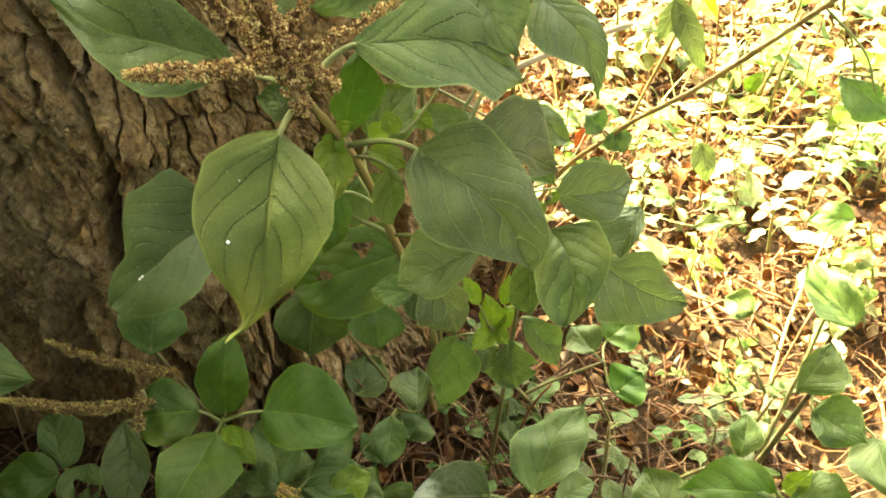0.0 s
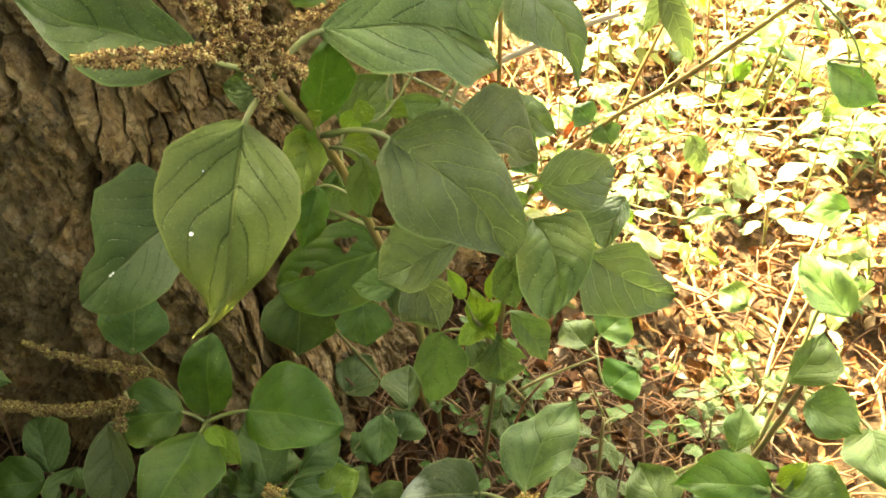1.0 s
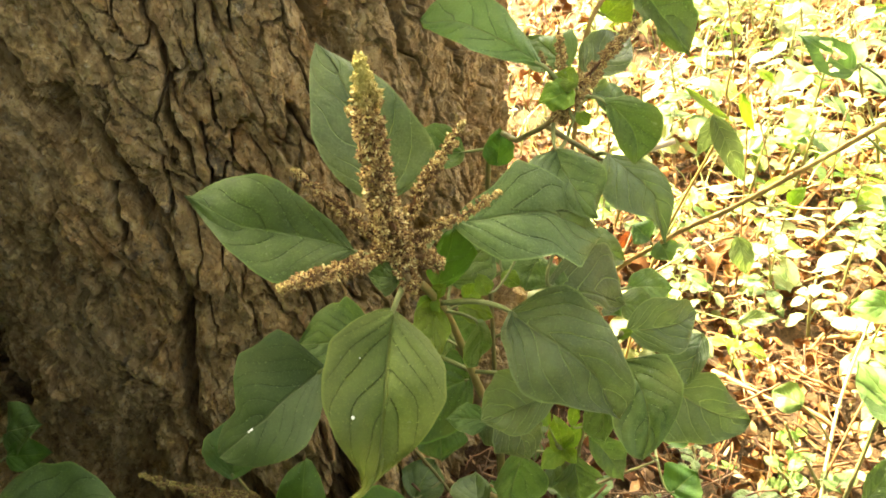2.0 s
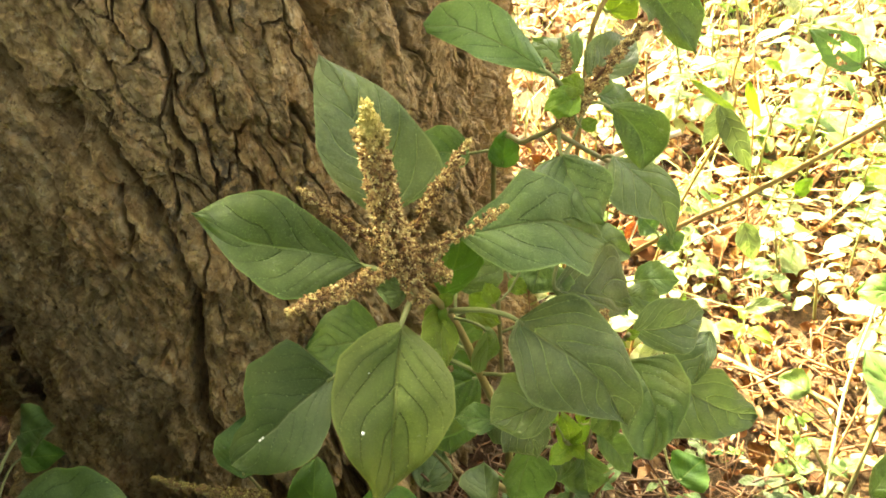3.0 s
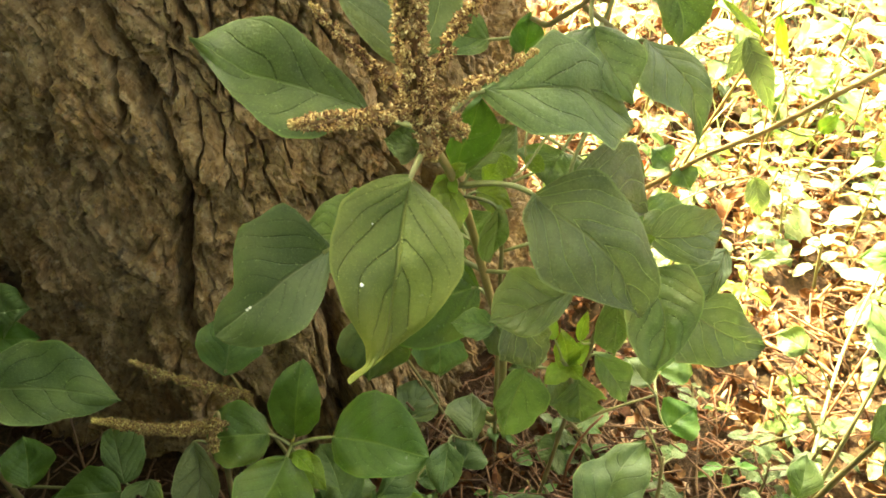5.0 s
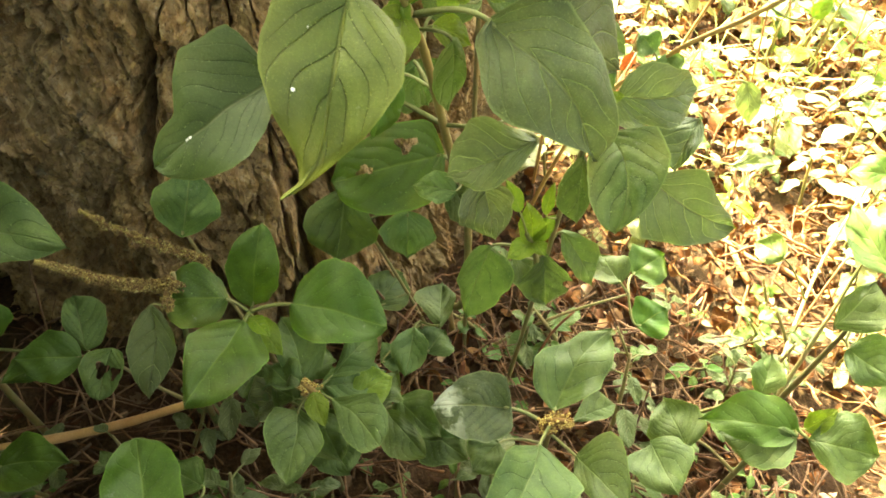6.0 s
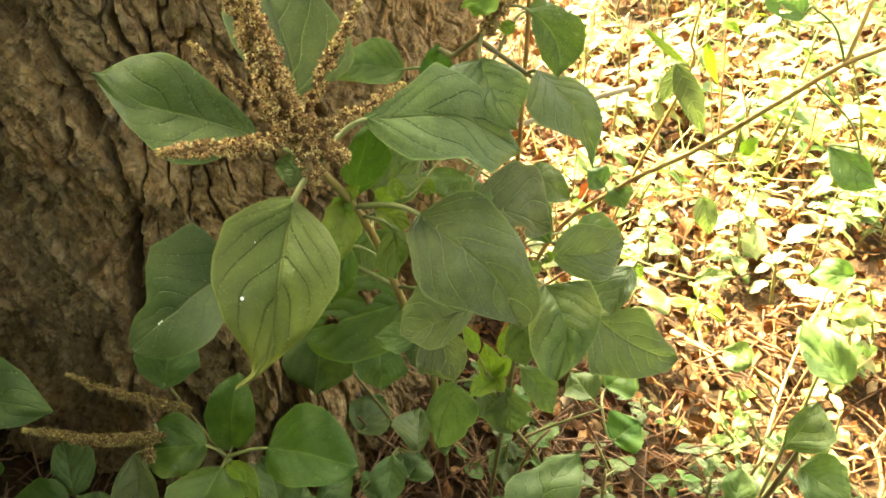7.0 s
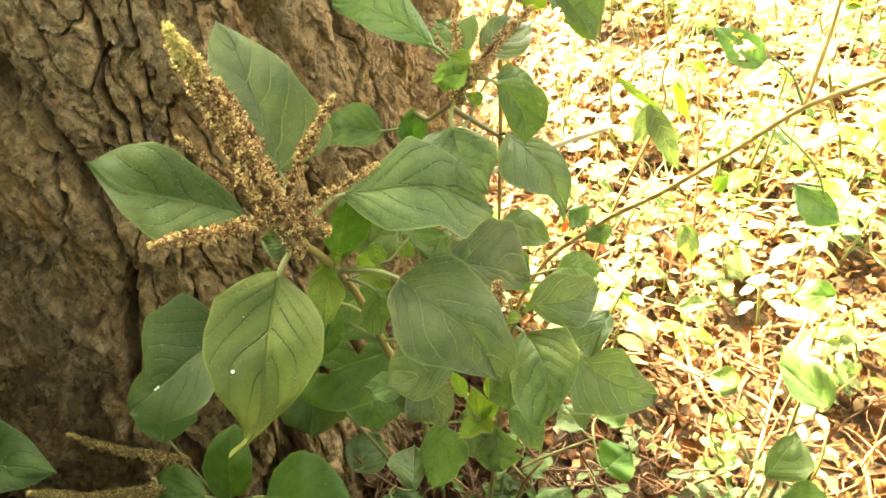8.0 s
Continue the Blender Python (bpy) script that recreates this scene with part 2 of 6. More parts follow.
def bark_material():
    m, t, p = material("bark")
    pos = position(t)
    big = noise_of(t, 11.0, 5.0, 0.6, pos, (1, 1, 0.45))
    mid = noise_of(t, 95.0, 9.0, 0.74, pos, (1, 1, 0.6))
    fine = noise_of(t, 620.0, 7.0, 0.75, pos)
    # Wide dark-to-pale range stands in for relief shading the soft light lacks.
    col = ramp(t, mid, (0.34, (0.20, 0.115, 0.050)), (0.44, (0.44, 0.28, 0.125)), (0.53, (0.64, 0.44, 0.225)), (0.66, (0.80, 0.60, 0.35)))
    col = mixed(t, ramp(t, big, (0.45, (0, 0, 0)), (0.65, (0.4, 0.4, 0.4))), col, (0.60, 0.45, 0.26))
    rust = noise_of(t, 20.0, 5.0, 0.65, pos, (1, 1, 0.4))
    col = mixed(t, ramp(t, rust, (0.56, (0, 0, 0)), (0.68, (0.6, 0.6, 0.6))), col, (0.56, 0.30, 0.12))
    grey = noise_of(t, 24.0, 7.0, 0.75, pos)
    col = mixed(t, ramp(t, grey, (0.60, (0, 0, 0)), (0.64, (0.8, 0.8, 0.8))), col, (0.20, 0.165, 0.125))
    # Pits darkened where the bump sinks: recess shade put into the colour.
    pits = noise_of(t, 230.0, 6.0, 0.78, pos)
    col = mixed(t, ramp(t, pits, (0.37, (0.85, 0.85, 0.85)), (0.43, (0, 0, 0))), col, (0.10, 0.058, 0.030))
    pale = noise_of(t, 140.0, 6.0, 0.8, pos)
    col = mixed(t, ramp(t, pale, (0.57, (0, 0, 0)), (0.64, (0.7, 0.7, 0.7))), col, (0.80, 0.66, 0.46))
    lichen = noise_of(t, 60.0, 7.0, 0.8, pos)
    col = mixed(t, ramp(t, lichen, (0.63, (0, 0, 0)), (0.66, (0.6, 0.6, 0.6))), col, (0.66, 0.52, 0.16))
    scale = node(t, "ShaderNodeTexVoronoi", Scale=210.0)
    jitter = t.nodes.new("ShaderNodeVectorMath")
    jitter.operation = 'MULTIPLY_ADD'
    jitter.inputs[1].default_value, jitter.inputs[2].default_value = (1, 1, 0.7), (0, 0, 0)
    t.links.new(pos, jitter.inputs[0])
    wob = node(t, "ShaderNodeTexNoise", Scale=260.0, Detail=3.0)
    t.links.new(pos, wob.inputs["Vector"])
    blend = t.nodes.new("ShaderNodeVectorMath")
    blend.operation = 'MULTIPLY_ADD'
    blend.inputs[1].default_value = (0.007, 0.007, 0.007)
    t.links.new(wob.outputs["Color"], blend.inputs[0])
    t.links.new(jitter.outputs[0], blend.inputs[2])
    t.links.new(blend.outputs[0], scale.inputs["Vector"])
    tone = maths(t, 'MULTIPLY_ADD', scale.outputs["Color"], 0.8, 0.6)
    hs = t.nodes.new("ShaderNodeHueSaturation")
    t.links.new(col, hs.inputs["Color"])
    t.links.new(tone, hs.inputs["Value"])
    col = mixed(t, 1.0, hs.outputs[0], (0.52, 0.525, 0.465), 'MULTIPLY')
    t.links.new(col, p.inputs["Base Color"])
    p.inputs["Roughness"].default_value = 0.85
    p.inputs["Specular IOR Level"].default_value = 0.2
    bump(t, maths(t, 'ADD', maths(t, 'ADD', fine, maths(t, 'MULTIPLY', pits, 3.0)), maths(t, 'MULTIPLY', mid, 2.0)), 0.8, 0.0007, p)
    return m


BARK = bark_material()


def soil_material():
    m, t, p = material("soil and rotted litter")
    pos = position(t)
    a = noise_of(t, 22.0, 6.0, 0.7, pos)
    b = noise_of(t, 240.0, 5.0, 0.75, pos)
    c = noise_of(t, 2.2, 4.0, 0.6, pos)
    col = ramp(t, b, (0.3, (0.020, 0.013, 0.008)), (0.5, (0.060, 0.035, 0.018)), (0.68, (0.12, 0.070, 0.034)), (0.8, (0.24, 0.15, 0.075)))
    col = mixed(t, ramp(t, a, (0.45, (0, 0, 0)), (0.65, (0.6, 0.6, 0.6))), col, (0.06, 0.033, 0.016))
    col = mixed(t, ramp(t, c, (0.5, (0, 0, 0)), (0.7, (0.5, 0.5, 0.5))), col, (0.035, 0.04, 0.016))
    t.links.new(col, p.inputs["Base Color"])
    p.inputs["Roughness"].default_value = 0.95
    p.inputs["Specular IOR Level"].default_value = 0.1
    bump(t, maths(t, 'ADD', b, a), 1.0, 0.004, p)
    return m


SOIL = soil_material()


# ---- building blocks ----
def mesh_object(name, verts, faces, mat, parent=None, at=(0, 0, 0), uv=None, smooth=True, label="", vein=None):
    """One mesh object; at is its origin in the world, verts are world places (n x 3)."""
    at = Vector(at)
    me = bpy.data.meshes.new(name)
    me.from_pydata((np.asarray(verts, float) - np.array(at)).tolist(), [], faces)
    if uv is not None:
        layer = me.uv_layers.new(name="leaf")
        idx = np.empty(len(me.loops), np.int32)
        me.loops.foreach_get("vertex_index", idx)
        layer.data.foreach_set("uv", np.asarray(uv, np.float32)[idx].ravel())
        if vein is not None:
            layer = me.uv_layers.new(name="vein")
            layer.data.foreach_set("uv", np.asarray(vein, np.float32)[idx].ravel())
    if smooth:
        me.polygons.foreach_set("use_smooth", [True] * len(me.polygons))
    me.materials.append(mat)
    ob = new(name, me)
    ob.location = at
    if parent is not None:
        ob.parent = parent
        ob.location = at - ORIGIN.get(parent.name, Vector())
    ORIGIN[ob.name] = at
    if label:
        ob["label"] = label
    return ob


ORIGIN = {}
STEMS = {}


def plant(name, at, label, category="plant", group=""):
    e = new(name)
    e.location = at
    ORIGIN[e.name] = Vector(at)
    STEMS[e.name] = []
    return tagged(e, label, category, group)


def smooth_line(points, steps=8):
    """Catmull-Rom through the points."""
    p = [np.array(q, float) for q in points]
    p = [2 * p[0] - p[1]] + p + [2 * p[-1] - p[-2]]
    out = []
    for i in range(1, len(p) - 2):
        for s in range(steps):
            t = s / steps
            out.append(0.5 * (2 * p[i] + (p[i + 1] - p[i - 1]) * t + (2 * p[i - 1] - 5 * p[i] + 4 * p[i + 1] - p[i + 2]) * t * t
                              + (3 * p[i] - p[i - 1] - 3 * p[i + 1] + p[i + 2]) * t ** 3))
    out.append(p[-2])
    return np.array(out)


def tube(line, r0, r1, sides=8, knots=0.0, rng=None):
    """Verts and faces of a tapering tube along a line."""
    line = np.asarray(line, float)
    d = np.gradient(line, axis=0)
    d /= np.linalg.norm(d, axis=1)[:, None] + 1e-12
    ref = np.array([0.31, 0.95, 0.05]) if abs(d[:, 1]).mean() < 0.8 else np.array([1.0, 0.1, 0.1])
    a = np.cross(d, ref)
    a /= np.linalg.norm(a, axis=1)[:, None]
    b = np.cross(d, a)
    n = len(line)
    r = np.linspace(r0, r1, n)
    if knots and rng is not None:
        r = r * (1 + knots * rng.uniform(-1, 1, n))
    ang = np.arange(sides) * 2 * np.pi / sides
    v = line[:, None] + r[:, None, None] * (np.cos(ang)[None, :, None] * a[:, None] + np.sin(ang)[None, :, None] * b[:, None])
    v = v.reshape(-1, 3)
    f = []
    for i in range(n - 1):
        for j in range(sides):
            k = (j + 1) % sides
            f.append((i * sides + j, i * sides + k, (i + 1) * sides + k, (i + 1) * sides + j))
    f.append(tuple(range(sides))[::-1])
    f.append(tuple((n - 1) * sides + j for j in range(sides)))
    return v, f


def stem(owner, points, r0, r1, mat=None, name="stem", label=""):
    line = smooth_line(points)
    rng = np.random.default_rng(len(line) + int(abs(points[0][0]) * 1e4))
    v, f = tube(line, r0, r1, 10, 0.05, rng)
    STEMS[owner.name].append(line)
    return mesh_object(name, v, f, mat or STEM, owner, points[0], label=label)


LEAF_COUNT = [0]


STATIONS = (0.03, 0.1, 0.2, 0.35, 0.5, 0.65, 0.8, 0.9, 0.97)


def bowed(u, widths):
    """A smooth curve through values at STATIONS that closes at the base and the tip."""
    fine = np.linspace(0, 1, 401)
    w = np.interp(fine, (0.0, *STATIONS, 1.0), (0.0, *widths, 0.0))
    k = np.exp(-(np.arange(-20, 21) / 6.0) ** 2)
    pad = np.concatenate([-w[20:0:-1], w, -w[-2:-22:-1]])
    return np.interp(u, fine, np.convolve(pad, k / k.sum(), "valid"))


def leaf_shape(length, width, seed, peak=0.40, skew=0.0, fold=0.22, bend=0.10, wave=1.0, blunt=0, nu=36, nv=22, quilt=1.7,
               left=None, right=None, rib=None):
    """A leaf in its own axes: x across, y from base to tip, z its upper face. Returns verts, faces, uv and vein uv.
    left, right and rib: half widths and the midrib's sway at STATIONS, in parts of the length, for a leaf of uneven outline."""
    rng = np.random.default_rng(seed)
    u = np.linspace(0, 1, nu + 1)
    w = np.linspace(-1, 1, nv + 1)
    q = 0.62 if blunt else 1.0
    p = q * peak / (1 - peak)
    e = np.clip(u / (1.0 if blunt else 0.975), 0, 1)
    prof = (e ** p) * ((1 - e) ** q)
    prof /= prof.max()
    if not blunt:
        prof = np.maximum(prof, 0.075 * np.clip((1 - u) / 0.12, 0, 1) ** 0.7 * (u > 0.6))
    half = prof * width / 2
    U, V = np.meshgrid(u, w, indexing="ij")
    ph = rng.uniform(0, 6.28, 8)
    a = np.abs(V)
    sgn = np.where(V >= 0, 1.0, -1.0)
    ruff = 1 + 0.048 * wave * np.sin(U * 13 + ph[0] + sgn * 1.3) + 0.024 * wave * np.sin(U * 27 + ph[1] * sgn)
    lean = np.where(V > 0, 1 + skew, 1 - skew)
    if left:
        lw, rw, rb = [bowed(u, w) * length for w in (left, right, rib)]
        X = np.where(V > 0, rw[:, None], lw[:, None]) * V * (1 + 0.4 * (ruff - 1) * a)
    else:
        X = half[:, None] * V * lean * (1 + (ruff - 1) * a)
    # the base reaches back a little beside the petiole
    Y = U * length - 0.05 * width * a ** 1.6 * np.exp(-(U / 0.18) ** 2)
    # vein phase: arcs from the midrib towards the tip, left and right not in step
    k = 4.7 + rng.uniform(-0.5, 0.7)
    slant = 1.45 * width / 2 / length
    lead = U - slant * (0.62 * a + 0.30 * a ** 2)
    phase = np.sign(lead) * np.abs(lead) ** 0.85 * k + np.where(V >= 0, 0.0, rng.uniform(0.2, 0.6)) + 0.26 * np.sin(U * 6 + ph[5] + sgn * 0.7) + 0.10 * np.sin(U * 17 + ph[6] * sgn) + 0.03 * np.sin(a * 6 + U * 14 + ph[6]) + 0.5
    d = np.abs(phase - np.floor(phase) - 0.5)
    fade = np.clip(1 - a ** 3, 0, 1) * np.clip((1 - U) * 5, 0, 1)
    Z = fold * (1.7 if left else 1.0) * np.abs(X) * (0.9 - 0.3 * U)
    if left:
        Z += bend * length * 0.9 * np.sin(np.pi * U) ** 1.4 - 0.5 * fold * width * 0.3 * a ** 2.5
    else:
        Z += -bend * length * (U - 0.15) ** 2 + bend * length * 0.28 * np.sin(np.pi * U)
    Z += 0.060 * wave * width * a ** 2 * np.sin(U * 8 + ph[2] + (V > 0) * ph[3])
    Z += 0.035 * wave * width * np.sin(U * 6 + V * 3 + ph[4]) + 0.018 * wave * width * np.sin(U * 13 - V * 4 + ph[7])
    Z += quilt * width * fade * (0.020 * np.sqrt(d * 2) - 0.012 * np.exp(-(a / 0.05) ** 2))
    X = X + (rb[:, None] if left else 0.05 * length * rng.uniform(-0.8, 0.8) * np.sin(np.pi * U))
    verts = np.stack([X, Y, Z], -1).reshape(-1, 3)
    uv = np.stack([U, V * 0.5 + 0.5], -1).reshape(-1, 2)
    vein = np.stack([phase, phase], -1).reshape(-1, 2)
    m = nv + 1
    faces = [(i * m + j, i * m + j + 1, (i + 1) * m + j + 1, (i + 1) * m + j) for i in range(nu) for j in range(nv)]
    return verts, faces, uv, vein


def leaf(owner, base, tip, normal, width, peak=0.40, skew=0.0, mat=None, holes=(), stalk=True, patch=0, **shape):
    """A leaf of a plant from its base to its tip, with its petiole to the nearest stem."""
    LEAF_COUNT[0] += 1
    seed = 100 + LEAF_COUNT[0]
    B, T = Vector(base), Vector(tip)
    y = (T - B).normalized()
    z = Vector(normal)
    z = (z - y * z.dot(y)).normalized()
    x = y.cross(z)
    length = (T - B).length
    fine = 2 if holes else 1
    v, f, uv, vein = leaf_shape(length, width, seed, peak, skew, **{"nu": 36 * fine, "nv": 22 * fine, "quilt": 0.85 if owner.name.startswith("amaranth") else 0.5, **shape})
    for hu, hv, hr in holes:
        rng = np.random.default_rng(int(hu * 1000))
        du, dv = uv[:, 0] - hu, (uv[:, 1] * 2 - 1 - hv) * 0.5
        rr = np.hypot(du, dv) * (1 + 0.35 * np.sin(np.arctan2(dv, du) * 3 + hu * 9))
        f = [q for q in f if min(rr[list(q)]) > hr]
    M = np.array([x, y, z])
    wv = v @ M + np.array(B)
    ob = mesh_object("leaf", wv, f, mat or (DUSTY if patch else MATURE if owner.name.startswith("amaranth") else HERB), owner, base, uv, vein=vein)
    lines = STEMS[owner.name]
    if stalk and lines:
        allp = np.concatenate(lines)
        score = np.linalg.norm(allp - np.array(B), axis=1) + 0.25 * np.abs(allp[:, 2] - (B.z - 0.012))
        a = Vector(allp[score.argmin()])
        gap = (a - B).length
        c = B - y * min(0.3 * gap, 0.012)
        line = np.array([(1 - s) ** 2 * a + 2 * s * (1 - s) * c + s * s * (B + y * 0.002 - z * 0.0005) for s in np.linspace(0, 1, 10)])
        r = 0.0005 + 0.015 * width
        pv, pf = tube(line, r * 1.1, r * 0.8, 7)
        mesh_object("petiole", pv, pf, PETIOLE, ob, base)
    return ob


def spike(owner, points, radius, name="flower_spike", density=1.0, taper=0.58, label="", tip=0.9, mat=None):
    """A dense seed head along a line: small pointed bracts round a core."""
    line = smooth_line(points, 10)
    seg = np.linalg.norm(np.diff(line, axis=0), axis=1)
    run = np.concatenate([[0], seg.cumsum()])
    length = run[-1]
    rng = np.random.default_rng(int(length * 1e5) + len(line))
    # little round clusters, each of many bracts
    m, each = int(length / 0.00030 * density * (radius / 0.004)), 20
    n = m * each
    s = np.sort(rng.uniform(0, 1, m))
    c = np.stack([np.interp(s * length, run, line[:, k]) for k in range(3)], 1)
    d = np.gradient(line, axis=0)
    d /= np.linalg.norm(d, axis=1)[:, None]
    dd = np.stack([np.interp(s * length, run, d[:, k]) for k in range(3)], 1)
    rnd = rng.normal(size=(m, 3))
    out = rnd - dd * (rnd * dd).sum(1)[:, None]
    out /= np.linalg.norm(out, axis=1)[:, None]
    prof = radius * (1 - taper * s ** 1.3) * np.clip((1.03 - s) / 0.16, 0.18, 1) * rng.uniform(0.62, 1.12, m)
    hub = c + out * prof[:, None] * 0.8
    s, out, dd, prof, hub = [np.repeat(q, each, 0) for q in (s, out, dd, prof, hub)]
    tint = np.repeat(rng.uniform(0, 1, m), each)
    core_r = radius * 0.40
    start = hub + rng.normal(size=(n, 3)) * 0.00035
    way = rng.normal(size=(n, 3)) + out * 0.75 + dd * 0.35
    way /= np.linalg.norm(way, axis=1)[:, None]
    size = rng.uniform(0.0008, 0.0016, n) * np.clip(prof / 0.0022, 0.6, 1.1)
    fat = rng.uniform(0.00028, 0.00055, n)
    e1 = np.cross(way, rng.normal(size=(n, 3)))
    e1 /= np.linalg.norm(e1, axis=1)[:, None]
    e2 = np.cross(way, e1)
    mid = start + way * (size * 0.42)[:, None]
    v = np.stack([start, mid + e1 * fat[:, None], mid + e2 * fat[:, None], mid - e1 * fat[:, None], mid - e2 * fat[:, None], start + way * size[:, None]], 1).reshape(-1, 3)
    tri = np.array([(0, 2, 1), (0, 3, 2), (0, 4, 3), (0, 1, 4), (5, 1, 2), (5, 2, 3), (5, 3, 4), (5, 4, 1)])
    f = (np.arange(n)[:, None, None] * 6 + tri).reshape(-1, 3)
    uv = np.repeat(np.stack([s * tip, tint], 1), 6, 0)
    cv, cf = tube(line, core_r, core_r * (1 - taper) * 0.6, 8)
    f = f.tolist() + [tuple(k + len(v) for k in q) for q in cf]
    v = np.concatenate([v, cv])
    # the core takes tint 0, shade put into its colour behind the bracts
    uv = np.concatenate([uv, np.repeat(np.stack([np.linspace(0, 0.5, len(line)), np.zeros(len(line))], 1), 8, 0)])
    return mesh_object(name, v, f, mat or SPIKE, owner, points[0], uv, smooth=False, label=label)


# ---- value and cell noise on arrays ----
def hashed(ix, iy, k):
    h = np.sin(ix * 127.1 + iy * 311.7 + k * 74.7) * 43758.5453
    return h - np.floor(h)


def value_noise(x, y, k=0):
    ix, iy = np.floor(x), np.floor(y)
    fx, fy = x - ix, y - iy
    fx, fy = fx * fx * (3 - 2 * fx), fy * fy * (3 - 2 * fy)
    a = hashed(ix, iy, k) * (1 - fx) + hashed(ix + 1, iy, k) * fx
    b = hashed(ix, iy + 1, k) * (1 - fx) + hashed(ix + 1, iy + 1, k) * fx
    return a * (1 - fy) + b * fy


def fbm(x, y, k=0, octaves=5, gain=0.5):
    s, a, t = 0, 1, 0
    for o in range(octaves):
        s = s + a * value_noise(x * 2 ** o, y * 2 ** o, k + o)
        t += a
        a *= gain
    return s / t


def cells(x, y, k=0):
    """Distances to the nearest two cell points, a value of the nearest cell, and a slope across it."""
    ix, iy = np.floor(x), np.floor(y)
    f1, f2, val, tilt = np.full(x.shape, 9.0), np.full(x.shape, 9.0), np.zeros(x.shape), np.zeros(x.shape)
    for dx in (-1, 0, 1):
        for dy in (-1, 0, 1):
            cx, cy = ix + dx, iy + dy
            px, py = cx + 0.1 + 0.8 * hashed(cx, cy, k), cy + 0.1 + 0.8 * hashed(cx, cy, k + 5)
            d = np.hypot(x - px, y - py)
            near = d < f1
            f2 = np.where(near, f1, np.minimum(f2, d))
            val = np.where(near, hashed(cx, cy, k + 9), val)
            tilt = np.where(near, (x - px) * (hashed(cx, cy, k + 3) - 0.5) + (y - py) * (hashed(cx, cy, k + 4) - 0.5), tilt)
            f1 = np.where(near, d, f1)
    return f1, f2, val, tilt


# ---- ground ----
def ground_height(x, y):
    near = np.exp(-((x - 0.2) ** 2 + (y - 0.8) ** 2) / 18)
    h = 0.030 * (fbm(x * 3.1 + 7, y * 3.1, 3) - 0.5) + 0.016 * (fbm(x * 19, y * 19 + 3, 4) - 0.5) + 0.012 * (fbm(x * 70, y * 70, 6, 3) - 0.5) * near
    root = np.exp(-((np.hypot(x + 0.25, y - 0.647) - 0.27) / 0.10) ** 2)
    return h + 0.03 * root - 0.004


def graded(lo, hi, fine_lo, fine_hi, step):
    inner = np.arange(fine_lo, fine_hi, step)
    def out(a, b):
        n, s, p = [], step, a
        while p < b:
            s *= 1.22
            p += s
            n.append(p)
        return np.array(n)
    return np.concatenate([-out(-fine_lo, -lo)[::-1], inner, out(inner[-1], hi)])


def build_ground():
    gx, gy = graded(-400, 400, -0.75, 1.6, 0.0075), graded(-400, 400, -0.2, 2.4, 0.0075)
    X, Y = np.meshgrid(gx, gy, indexing="ij")
    Z = ground_height(X, Y)
    n, m = X.shape
    i = np.arange((n - 1) * m).reshape(n - 1, m)[:, :-1].ravel()
    f = np.stack([i, i + m, i + m + 1, i + 1], 1)
    ob = mesh_object("ground", np.stack([X, Y, Z], -1).reshape(-1, 3), f.tolist(), SOIL)
    return tagged(ob, "brown soil covered with rotted litter and dust", "ground", kind="structure")


ground = build_ground()


# ---- the tree ----
TREE = (-0.25, 0.647)
TREE_R = 0.272


